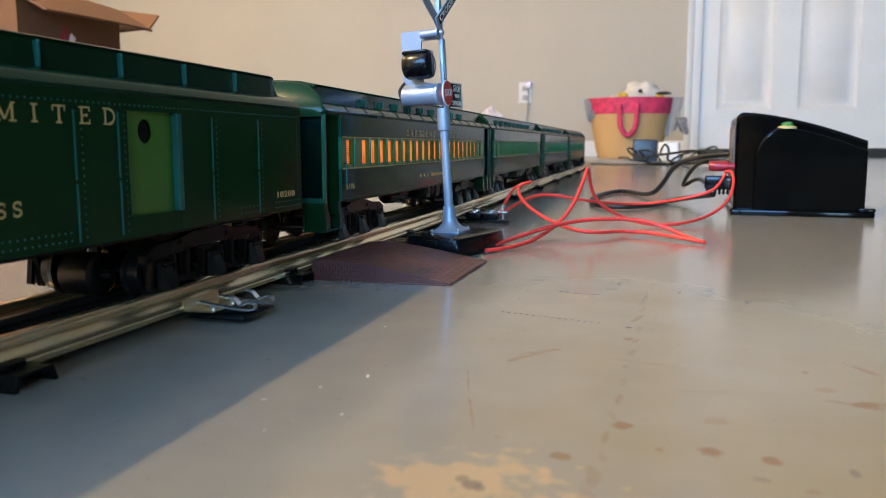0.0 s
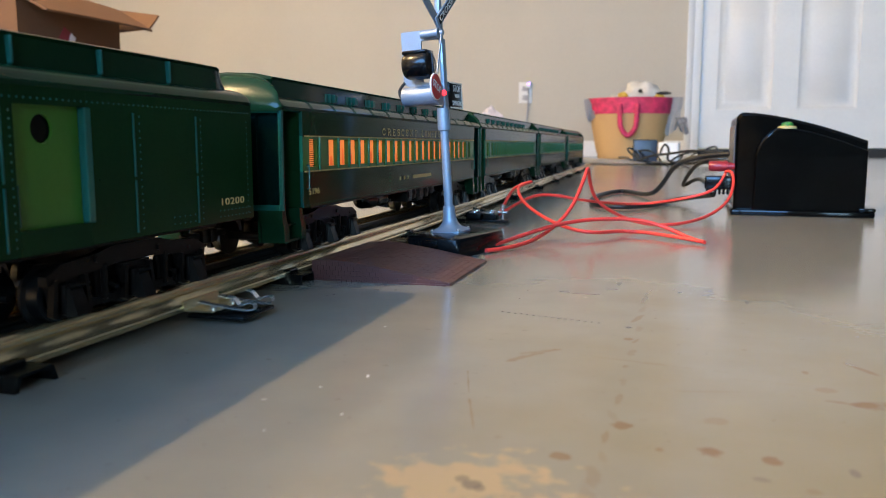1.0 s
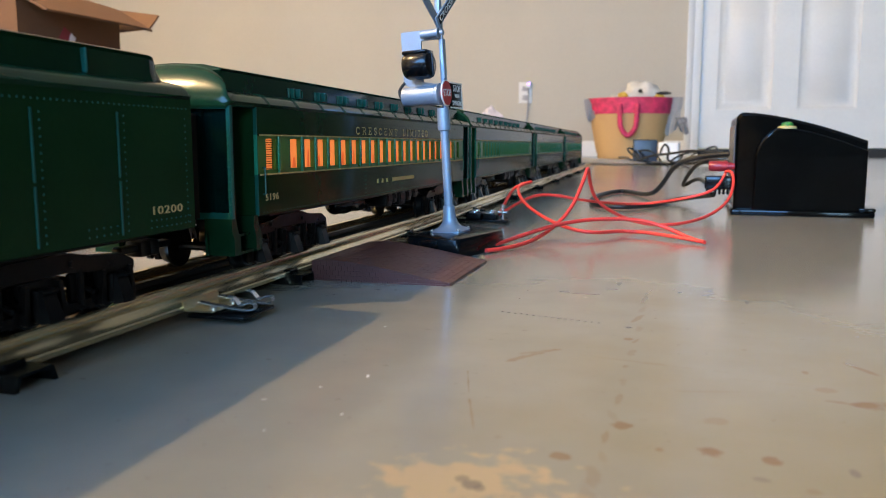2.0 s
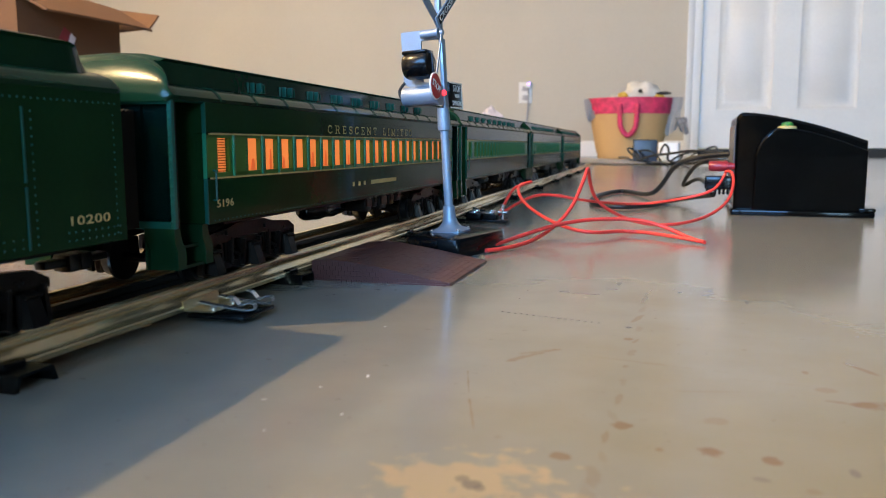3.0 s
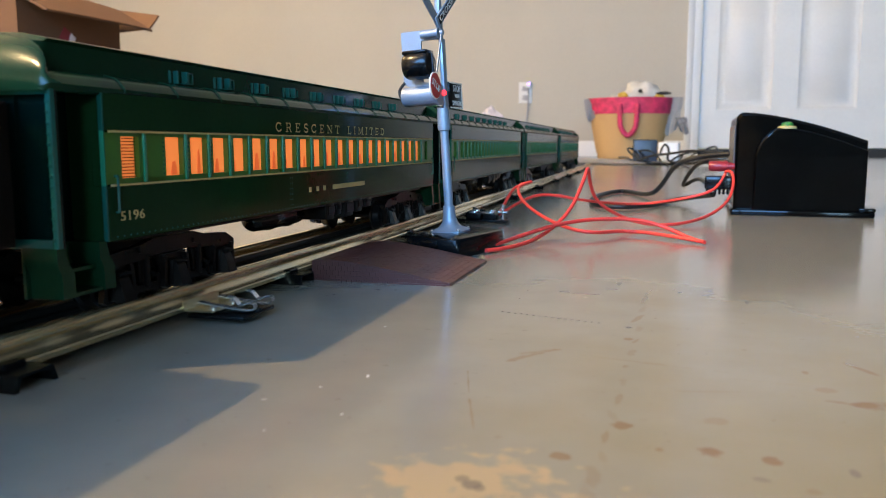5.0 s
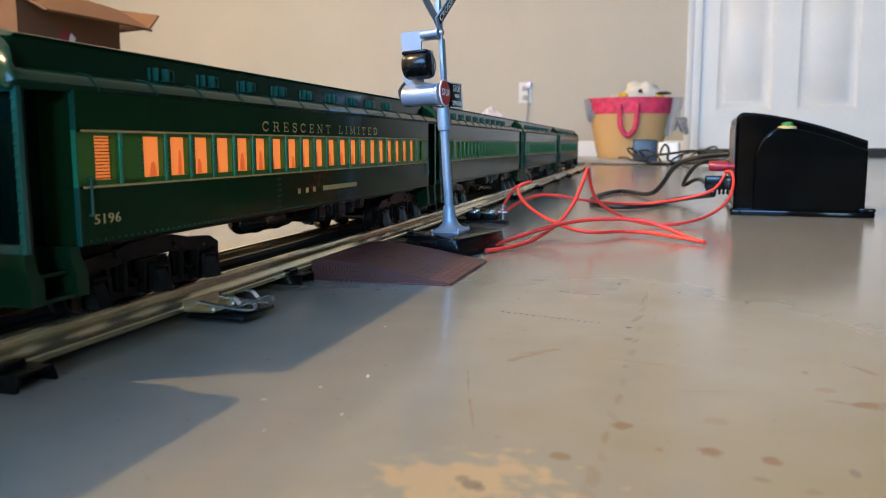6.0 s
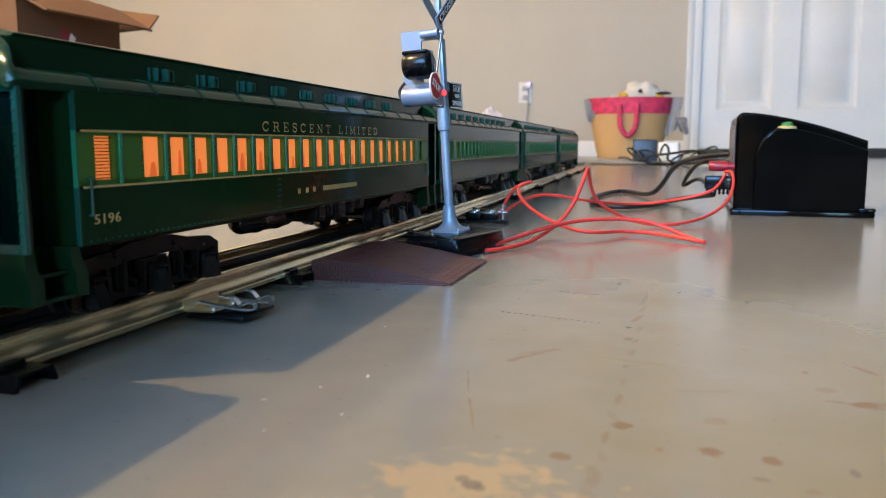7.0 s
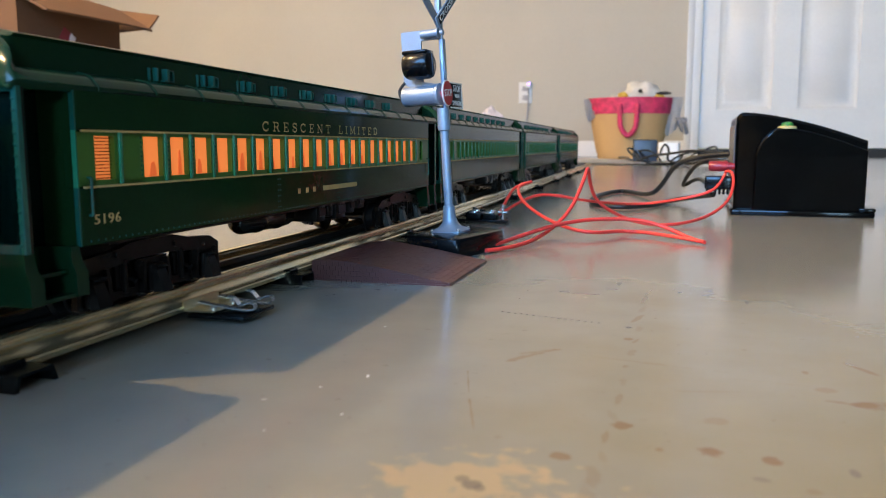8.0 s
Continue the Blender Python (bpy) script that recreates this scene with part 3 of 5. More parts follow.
def baggage_roof(half):
    ends = [(0.0, 1, 0.25), (0.0007, 1, 0.68), (0.0016, 1, 0.93), (0.0026, 1, 1), (0.0031, 0.80, 1), (0.0042, 0.48, 1), (0.0060, 0.24, 1), (0.0086, 0.08, 1), (0.0118, 0, 1)]
    st = [(-half + d, bl, dr) for d, bl, dr in ends] + [(-half + 0.047 + (2 * half - 0.094) * k / 8, 0, 1) for k in range(1, 8)] + [(half - d, bl, dr) for d, bl, dr in ends[::-1]]
    return add_loft(bmesh.new(), [[(x, y, z) for x, z in roof_profile("baggage", bl, dr)] for y, bl, dr in st])


def rivet_rows(rows):
    """Rows of small raised rivets: (axis start, end, step) on the side faces."""
    bm = bmesh.new()
    for (xa, ya, za), (xb, yb, zb), n in rows:
        for k in range(n):
            s = k / max(1, n - 1)
            x, y, z = xa + (xb - xa) * s, ya + (yb - ya) * s, za + (zb - za) * s
            for side in (1, -1):
                r = 0.00036
                c = bm.verts.new((side * (x + 0.00034), y, z))
                q = [bm.verts.new((side * x, y + r * math.cos(a), z + r * math.sin(a))) for a in (0.0, 1.05, 2.09, 3.14, 4.19, 5.24)]
                for j in range(6):
                    bm.faces.new((c, q[j], q[(j + 1) % 6]))
    return bm


def stuff_part(name, bm, material, car):
    return tagged(part(name, bm, material, car), kind="stuff")


def wheel_mesh():
    bm = bmesh.new()
    for s in (1, -1):
        add_turned(bm, (s * 0.0135, 0, 0), (s * 0.0195, 0, 0), [(0, 0.0035), (0.02, 0.0088), (0.22, 0.0090), (0.3, 0.0076), (0.92, 0.0074), (1.0, 0.0062), (1.0, 0.0058), (0.85, 0.0050), (0.85, 0.0025), (1.0, 0.0020)], 28)
    add_rod(bm, (-0.0135, 0, 0), (0.0135, 0, 0), 0.0018, segs=10)
    return finish(bm, "wheelset", M_WHEEL)


def side_frame_mesh():
    """Cast side frame of a six-wheel truck: arched top beam, pedestal plates, sloping box lids and hanging brake gear; outer face towards +x."""
    bm = bmesh.new()
    top = [(-0.0385, 0.0262), (-0.0330, 0.0290), (-0.0190, 0.0300), (-0.0110, 0.0318), (0.0110, 0.0318), (0.0190, 0.0300), (0.0330, 0.0290), (0.0385, 0.0262), (0.0385, 0.0236), (0.0330, 0.0246), (0.0190, 0.0252), (0.0100, 0.0262), (-0.0100, 0.0262), (-0.0190, 0.0252), (-0.0330, 0.0246), (-0.0385, 0.0236)]
    add_prism(bm, top, "x", 0.0208, 0.0238)
    for y in (-0.0300, 0.0, 0.0300):
        # pedestal plate narrowing downwards, axle box and its sloping lid
        add_prism(bm, [(y - 0.0078, 0.0256), (y + 0.0078, 0.0256), (y + 0.0060, 0.0205), (y + 0.0050, 0.0138), (y - 0.0050, 0.0138), (y - 0.0060, 0.0205)], "x", 0.0206, 0.0228)
        add_box(bm, (0.0226, y - 0.0036, 0.0146), (0.0252, y + 0.0036, 0.0236), 0.0008)
        add_loft(bm, [[(0.0250, y - 0.0030, 0.0230), (0.0250, y + 0.0030, 0.0230), (0.0250, y + 0.0034, 0.0142), (0.0250, y - 0.0034, 0.0142)], [(0.0258, y - 0.0024, 0.0224), (0.0258, y + 0.0024, 0.0224), (0.0284, y + 0.0028, 0.0146), (0.0284, y - 0.0028, 0.0146)]])
        add_rod(bm, (0.0260, y - 0.0030, 0.0228), (0.0260, y + 0.0030, 0.0228), 0.0007, segs=8)
        for q in (-1, 1):
            add_prism(bm, [(y + q * 0.0052, 0.0250), (y + q * 0.0066, 0.0250), (y + q * 0.0080, 0.0150), (y + q * 0.0064, 0.0142)], "x", 0.0226, 0.0246)
    for y in (-0.0150, 0.0150):
        # drop equalizer, spring plank and hanger between two axles
        e = [(-0.0094, 0.0196), (-0.0070, 0.0196), (-0.0050, 0.0172), (0.0050, 0.0172), (0.0070, 0.0196), (0.0094, 0.0196), (0.0066, 0.0148), (-0.0066, 0.0148)]
        add_prism(bm, [(y + a, z) for a, z in e], "x", 0.0212, 0.0230)
        add_box(bm, (0.0206, y - 0.0030, 0.0172), (0.0224, y + 0.0030, 0.0256), 0.0006)
        add_box(bm, (0.0222, y - 0.0009, 0.0160), (0.0242, y + 0.0009, 0.0268), 0.0004, 1)
        add_rod(bm, (0.0226, y + 0.0022, 0.0208), (0.0258, y + 0.0022, 0.0196), 0.0008, segs=8)
        add_rod(bm, (0.0236, y - 0.0040, 0.0286), (0.0246, y - 0.0040, 0.0286), 0.0010, segs=8)
    for y in (-0.0075, 0.0225):
        # brake shoes hang beside the treads
        add_prism(bm, [(y - 0.0010, 0.0135), (y + 0.0012, 0.0135), (y + 0.0022, 0.0190), (y + 0.0010, 0.0245), (y - 0.0010, 0.0245)], "x", 0.0165, 0.0205)
    return finish(bm, "side_frame", M_TRUCK)


def pickup_mesh():
    bm = bmesh.new()
    add_turned(bm, (-0.0062, 0, 0), (0.0062, 0, 0), [(0, 0.0030), (0.0, 0.0062), (0.06, 0.0073), (0.94, 0.0073), (1, 0.0062), (1.0, 0.0030)], 28)
    add_rod(bm, (-0.0100, 0, 0), (0.0100, 0, 0), 0.0013, segs=10)
    return finish(bm, "pickup_wheel", M_WHEEL)


WHEELSET, SIDE_FRAME, PICKUP = wheel_mesh(), side_frame_mesh(), pickup_mesh()


def bolster_mesh():
    bm = box((-0.0212, -0.006, 0.0235), (0.0212, 0.006, 0.0318), 0.001)
    return finish(bm, "bolster", M_TRUCK)


BOLSTER = bolster_mesh()
TURNING = []


def add_truck(car, y):
    tr = part("truck", BOLSTER, M_TRUCK, car, "dark six-wheel toy truck with cast side frames", m=Matrix.Translation((0, y, 0)))
    part("side_frame", SIDE_FRAME, M_TRUCK, tr)
    part("side_frame", SIDE_FRAME, M_TRUCK, tr, m=Matrix.Rotation(math.pi, 4, "Z"))
    for dy in (-0.0300, 0.0, 0.0300):
        w = part("wheelset", WHEELSET, M_WHEEL, tr, m=Matrix.Translation((0, dy, RAIL_TOP + 0.0075)))
        TURNING.append((w, dy))


def roof_vent_mesh():
    """Clerestory ventilator: a broad post, a thin post and a small framed opening."""
    bm = bmesh.new()
    add_box(bm, (0.0214, -0.0066, 0.0828), (0.0228, -0.0058, 0.0869), 0.0002, 1)
    add_box(bm, (0.0214, -0.0040, 0.0827), (0.0238, -0.0030, 0.0870), 0.0002, 1)
    add_prism(bm, [(0.0010, 0.0870), (0.0024, 0.0870), (0.0024, 0.0833), (0.0018, 0.0827), (-0.0004, 0.0827), (-0.0004, 0.0832), (0.0010, 0.0834)], "x", 0.0214, 0.0242)
    add_box(bm, (0.0214, 0.0024, 0.0863), (0.0234, 0.0064, 0.0868), 0.0002, 1)
    add_box(bm, (0.0214, 0.0024, 0.0829), (0.0234, 0.0064, 0.0834), 0.0002, 1)
    add_box(bm, (0.0214, 0.0056, 0.0834), (0.0234, 0.0064, 0.0863), 0.0002, 1)
    return finish(bm, "roof_vent", M_DAYLIT_TEAL)


def seam_mesh():
    """Raised seam over the lower roof, down to the eave."""
    pts = [(HW + 0.0011, 0.0771), (HW + 0.0011, 0.0782), (HW - 0.0004, 0.0801), (0.0282, 0.0814), (0.0246, 0.0823)]
    bm = bmesh.new()
    for (xa, za), (xb, zb) in zip(pts, pts[1:]):
        add_rod(bm, (xa, 0, za), (xb, 0, zb), 0.0002, segs=6)
    return finish(bm, "roof_seam", M_ROOF)


ROOF_VENT, SEAM = roof_vent_mesh(), seam_mesh()
FLIP = Matrix.Rotation(math.pi, 4, "Z")


def underbody(car, seed, boxes=True):
    bm = bmesh.new()
    add_box(bm, (-0.010, -0.160, 0.0312), (0.010, 0.160, 0.0335))
    add_box(bm, (-0.026, -0.150, 0.0325), (0.026, 0.150, 0.0342))
    part("floor_frame", bm, M_TRUCK, car)
    if not boxes:
        return
    bm = bmesh.new()
    add_turned(bm, (0.014, -0.058, 0.0300), (0.014, -0.010, 0.0300), [(0, 0.002), (0.03, 0.0042), (0.08, 0.0052), (0.3, 0.0054), (0.32, 0.0058), (0.36, 0.0058), (0.38, 0.0054), (0.68, 0.0054), (0.70, 0.0058), (0.74, 0.0058), (0.76, 0.0054), (0.92, 0.0052), (0.97, 0.0042), (1, 0.002)])
    part("air_tank", bm, M_BLACK, car)
    bm = bmesh.new()
    for k, (y, w, h) in enumerate(((-0.004, 0.010, 0.0085), (0.009, 0.006, 0.0070), (0.019, 0.012, 0.0090), (0.036, 0.008, 0.0075), (0.048, 0.010, 0.0060))):
        add_box(bm, (0.010, y, 0.0340 - h), (0.0262, y + w, 0.0345), 0.0007)
        add_box(bm, (0.0262, y + 0.0012, 0.0345 - h + 0.002), (0.0270, y + w - 0.0012, 0.0322), 0.0003, 1)
    part("equipment_box", bm, M_TRUCK, car)
    bm = bmesh.new()
    add_box(bm, (-0.0262, -0.050, 0.0265), (-0.010, -0.014, 0.0345), 0.001)
    add_box(bm, (-0.0262, -0.002, 0.0275), (-0.010, 0.040, 0.0345), 0.001)
    part("battery_box", bm, M_TRUCK, car)


def coupler(car, y, s):
    bm = box((-0.0022, min(y, y + s * 0.014), 0.0235), (0.0022, max(y, y + s * 0.014), 0.0262), 0.0008)
    add_box(bm, (-0.0036, min(y + s * 0.009, y + s * 0.0145), 0.0215), (0.0036, max(y + s * 0.009, y + s * 0.0145), 0.0275), 0.0012)
    part("coupler", bm, M_WHEEL, car)


def car_end(car, half, s):
    """End wall with rivets, a buffer beam and a dark folding gangway."""
    y = s * half
    w = y - s * 0.0020
    lo, hi = sorted((w, w - s * 0.001))
    part("end_wall", box((-HW + 0.0006, lo, 0.0342), (HW - 0.0006, hi, 0.0780)), M_SHADED_END, car, "green end wall with shade in its blackish colour")
    lo, hi = sorted((w, y))
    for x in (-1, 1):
        part("end_post", box((min(x * (HW - 0.0003), x * (HW - 0.0020)), lo, 0.0342), (max(x * (HW - 0.0003), x * (HW - 0.0020)), hi, 0.0776), 0.0003, 1), M_DAYLIT_TEAL, car)
    part("end_header", box((-HW + 0.0020, lo, 0.0752), (HW - 0.0020, hi, 0.0776)), M_DAYLIT_TEAL, car)
    part("buffer_beam", box((-HW + 0.0020, lo, 0.0342), (HW - 0.0020, hi, 0.0368)), M_DAYLIT_TEAL, car)
    # pleated bellows as one loft
    rings = []
    for k in range(9):
        q, v = 0.0010 * (k % 2), w + s * 0.0011 * k
        rings.append([(-0.0165 + q, v, 0.0345), (0.0165 - q, v, 0.0345), (0.0165 - q, v, 0.0735 - q), (-0.0165 + q, v, 0.0735 - q)])
    bm = bmesh.new()
    add_loft(bm, rings)
    part("gangway", bm, M_BASE, car, "black folded gangway")
    bm = bmesh.new()
    for k in range(14):
        for x in (-0.0262, 0.0262):
            bmesh.ops.create_icosphere(bm, subdivisions=1, radius=0.00052, matrix=Matrix.Translation((x * 1.115, y + s * 0.0001, 0.037 + k * 0.0028)))
    for k in range(9):
        for x in (-1, 1):
            bmesh.ops.create_icosphere(bm, subdivisions=1, radius=0.00050, matrix=Matrix.Translation((x * (0.0140 + k * 0.0014), y + s * 0.0001, 0.0764)))
    stuff_part("rivets", bm, M_DAYLIT_TEAL, car)


COACH_HALF = 0.1875
SIDE_HALF = 0.1665


def step_meshes():
    """Boarding step below a vestibule: back plate, cheek and two treads."""
    cheek = add_prism(bmesh.new(), [(0.0, 0.0345), (0.003, 0.0345), (0.0042, 0.0300), (0.0062, 0.0270), (0.0062, 0.0205), (0.0015, 0.0205), (0.0015, 0.0270), (0.0, 0.0300)], "x", 0.0190, 0.0300)
    low = box((0.0200, 0.0020, 0.0205), (0.0295, 0.0205, 0.0215))
    mid = box((0.0200, 0.0020, 0.0270), (0.0275, 0.0205, 0.0280))
    back = box((0.0185, 0.0000, 0.0205), (0.0195, 0.0205, 0.0345))
    return [finish(b, n, M_ROOF) for b, n in ((back, "boarding_step"), (cheek, "cheek"), (low, "tread"), (mid, "tread"))]


STEP_BACK, CHEEK, LOW_TREAD, MID_TREAD = step_meshes()


def add_step(car, m):
    st = part("boarding_step", STEP_BACK, M_ROOF, car, m=m)
    for y in (0.0, 0.0165):
        part("cheek", CHEEK, M_ROOF, st, m=Matrix.Translation((0, y, 0)))
    part("tread", LOW_TREAD, M_ROOF, st)
    part("tread", MID_TREAD, M_ROOF, st)


def make_coach(name, label, lit, end_lamp=False):
    car = thing(name, label, "toy train car", group="cars of the toy train")
    # inner shell, seen through the vestibules and behind the panes
    half = [(0.0288, 0.0340), (0.0288, 0.0502), (0.0257, 0.0502), (0.0257, 0.0660), (0.0288, 0.0660), (0.0288, 0.0775)]
    bm = add_prism(bmesh.new(), half + [(-x, z) for x, z in half[::-1]], "y", -SIDE_HALF, SIDE_HALF)
    for sx in (-1, 1):
        x0, x1 = sorted((sx * 0.0258, sx * 0.0288))
        for s in (-1, 1):
            y0, y1 = sorted((s * SIDE_HALF, s * (SIDE_HALF - 0.0050)))
            part("corner_post", box((x0, y0, 0.0503), (x1, y1, 0.0659)), M_GREEN, car)
    part("body", bm, M_GREEN, car, "dark green plastic body")
    for sx in (1, -1):
        m = None if sx > 0 else FLIP
        bm = box((0.0286, -SIDE_HALF, 0.0340), (HW, SIDE_HALF, 0.0500), 0.0003, 1)
        part("lower_side", bm, M_GREEN, car, m=m)
        bm = box((0.0286, -SIDE_HALF, 0.0662), (HW, SIDE_HALF, 0.0770), 0.0003, 1)
        add_box(bm, (HW, -SIDE_HALF, 0.0712 + 0.0022), (HW + 0.0002, SIDE_HALF, 0.0712 + 0.0026))
        part("letter_board", bm, M_GREEN, car, m=m)
        # end edges of the side, painted brighter as if daylight caught them
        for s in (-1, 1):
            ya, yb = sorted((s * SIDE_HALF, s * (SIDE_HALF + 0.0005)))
            for z0, z1, mt in ((0.0342, 0.0503, M_DAYLIT_TEAL), (0.0503, 0.0660, M_DAYLIT_GREEN), (0.0660, 0.0768, M_DAYLIT_TEAL)):
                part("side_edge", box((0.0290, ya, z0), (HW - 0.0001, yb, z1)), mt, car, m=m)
        for z in (0.0500, 0.0656):
            part("gold_stripe", box((HW - 0.0004, -SIDE_HALF + 0.002, z), (HW + 0.0002, SIDE_HALF - 0.001, z + 0.0006)), M_GOLD, car, m=m)
    # window band: piers with openings between them, alike on both sides
    openings = [(-0.1592, -0.1508)]
    openings += [(-0.1374 + 0.0140 * k, -0.1276 + 0.0140 * k) for k in range(20)]
    openings += [(0.1475, 0.1545)]
    edges = [-SIDE_HALF] + [v for o in openings for v in o] + [SIDE_HALF]
    for sx in (1, -1):
        band = bmesh.new()
        for a, b in zip(edges[::2], edges[1::2]):
            d = 0.0289 if abs(a) == SIDE_HALF or abs(b) == SIDE_HALF else 0.0258
            add_box(band, (d if sx > 0 else -0.0301, a, 0.0506), (0.0301 if sx > 0 else -d, b, 0.0656))
        add_box(band, (0.0286 if sx > 0 else -0.0301, -SIDE_HALF, 0.0506), (0.0301 if sx > 0 else -0.0286, SIDE_HALF, 0.0522))
        add_box(band, (0.0286 if sx > 0 else -0.0301, -SIDE_HALF, 0.0645), (0.0301 if sx > 0 else -0.0286, SIDE_HALF, 0.0656))
        part("window_band", band, M_BAND, car, "apple green window band")
        x0, x1 = (0.0258, 0.0282) if sx > 0 else (-0.0282, -0.0258)
        for i, (a, b) in enumerate(openings):
            on = lit and (i < 21)
            pane = part("window_pane", box((x0, a, 0.0520), (x1, b, 0.0647)), M_WINDOW if on else M_SHADE, car, "glowing orange window" if on else "dim green window")
            if lit and sx > 0 and 0 < i < 21:
                rnd = random.Random(i)
                h, c, w = rnd.uniform(0.004, 0.0085), rnd.uniform(a + 0.002, b - 0.002), rnd.uniform(0.0008, 0.0016)
                bm = bmesh.new()
                add_prism(bm, [(c - w * 1.3, 0.0523), (c + w * 1.2, 0.0523), (c + w, 0.0523 + h * 0.6), (c + w * 0.4, 0.0523 + h), (c - w * 0.6, 0.0523 + h * 0.9), (c - w, 0.0523 + h * 0.5)], "x", x1, x1 + 0.00012)
                part("pane_print", bm, M_FIGURE, pane, "plain darker orange shape printed on the pane")
        if lit:
            bm = bmesh.new()
            a, b = openings[0]
            for k in range(13):
                z = 0.0524 + k * 0.00095
                add_box(bm, (min(sx * 0.0282, sx * 0.0288), a, z), (max(sx * 0.0282, sx * 0.0288), b, z + 0.00032))
            part("louvre", bm, M_GREEN, car)
    # pillars between the panes
    bm = bmesh.new()
    add_box(bm, (0.0299, -0.0007, 0.0506), (0.0308, 0.0007, 0.0656), 0.0003, 2)
    me = finish(bm, "pillar", M_DAYLIT_GREEN)
    for sx in (1, -1):
        for k in range(21):
            part("pillar", me, M_DAYLIT_GREEN, car, m=Matrix.Translation((0, sx * ((-0.1485, -0.1405 + 0.0140 * k)[k > 0]), 0)) @ (Matrix.Identity(4) if sx > 0 else FLIP))
    part("roof", coach_roof(COACH_HALF + 0.0005), M_ROOF, car, "glossy dark green roof with raised clerestory")
    for k in range(13):
        y = -0.158 + k * 0.0275 * 0.96
        for m in (Matrix.Translation((0, y, 0)), Matrix.Translation((0, y, 0)) @ FLIP):
            part("roof_seam", SEAM, M_ROOF, car, m=m)
    for k in range(9):
        y = -0.1158 + k * 0.0278
        for m in (Matrix.Translation((0, y, 0)), Matrix.Translation((0, y, 0)) @ FLIP):
            part("roof_vent", ROOF_VENT, M_DAYLIT_TEAL, car, m=m)
    # vestibules
    for s in (-1, 1):
        a, b = sorted((s * SIDE_HALF, s * (COACH_HALF - 0.002)))
        # the recess gets its shade from the near-black colour
        part("vestibule_core", box((-0.0180, a, 0.0340), (0.0180, b, 0.0775)), M_SHADED_END, car, "recessed vestibule with shade in its dark colour")
        for sx in (-1, 1):
            bm = box((min(sx * 0.0180, sx * 0.0185), a + 0.0030, 0.0400), (max(sx * 0.0180, sx * 0.0185), b - 0.0030, 0.0750))
            vd = part("vestibule_door", bm, M_SHADED_END, car)
            part("pane", box((min(sx * 0.0185, sx * 0.0187), a + 0.0055, 0.0560), (max(sx * 0.0185, sx * 0.0187), b - 0.0055, 0.0715)), M_GLOSSBLACK, vd)
            part("latch", box((sx * 0.0189 - 0.0006, (a + b) / 2 - 0.0015, 0.0395), (sx * 0.0189 + 0.0006, (a + b) / 2 + 0.0015, 0.0401), 0.0002, 1), M_GOLD, vd, "small brass latch")
            bm = bmesh.new()
            add_rod(bm, (sx * 0.0316, s * (SIDE_HALF - 0.0035), 0.0425), (sx * 0.0316, s * (SIDE_HALF - 0.0035), 0.0530), 0.0004, segs=8)
            for z in (0.0425, 0.0530):
                add_rod(bm, (sx * 0.0304, s * (SIDE_HALF - 0.0035), z), (sx * 0.0316, s * (SIDE_HALF - 0.0035), z), 0.0004, segs=8)
            part("grab_rail", bm, M_DAYLIT_TEAL, car)
            ym = a - 0.0015
            m = Matrix.Translation((0, ym, 0)) if sx > 0 else Matrix.Translation((0, b + 0.0015, 0)) @ FLIP
            add_step(car, m)
        car_end(car, COACH_HALF - 0.001, s)
        coupler(car, s * COACH_HALF * 0.985, s)
        add_truck(car, s * 0.1255)
    underbody(car, 1)
    stuff_part("rivets", rivet_rows([((HW, -0.163, 0.0352), (HW, 0.163, 0.0352), 110)]
                              + [((0.0301, -0.1386 + 0.0140 * k, 0.0530), (0.0301, -0.1386 + 0.0140 * k, 0.0642), 9) for k in range(20)]
                              + [((HW, -0.0505 + q, 0.0365), (HW, -0.0505 + q, 0.0480), 6) for q in (0.0, 0.0018, 0.062, 0.0638)]), M_DAYLIT_TEAL, car)
    return car


SIDE_TEXT = Matrix(((0, 0, 1, 0), (1, 0, 0, 0), (0, 1, 0, 0), (0, 0, 0, 1)))


def on_side(y, z, x=HW + 0.00012):
    return Matrix.Translation((x, y, z)) @ SIDE_TEXT


coach = make_coach("passenger_coach", "dark green toy coach with glowing orange windows, on the track", True)
serif_writing("lettering", "CRESCENT LIMITED", 0.0039, 0.1306, M_GOLD, coach, on_side(0.0021, 0.0694))
writing("car_number", "5196", 0.0040, 0.0111, M_GOLD, coach, on_side(-0.1558, 0.0410), 1.1)
bm = bmesh.new()
y = -0.0322
for w, gap in ((0.0022, 0.0058), (0.0024, 0.0052), (0.0024, 0.0085), (0.0420, 0.0)):
    add_box(bm, (HW, y, 0.0409), (HW + 0.0002, y + w, 0.0431))
    y += w + gap
part("name_bars", bm, M_GOLD, coach, "gold bars in place of a printed name")

far_coaches = [make_coach("passenger_coach", "dark green toy coach with unlit windows, on the track", False)]
far_coaches.append(copy_thing(far_coaches[0], Matrix.Identity(4)))
far_coaches.append(copy_thing(far_coaches[0], Matrix.Identity(4)))


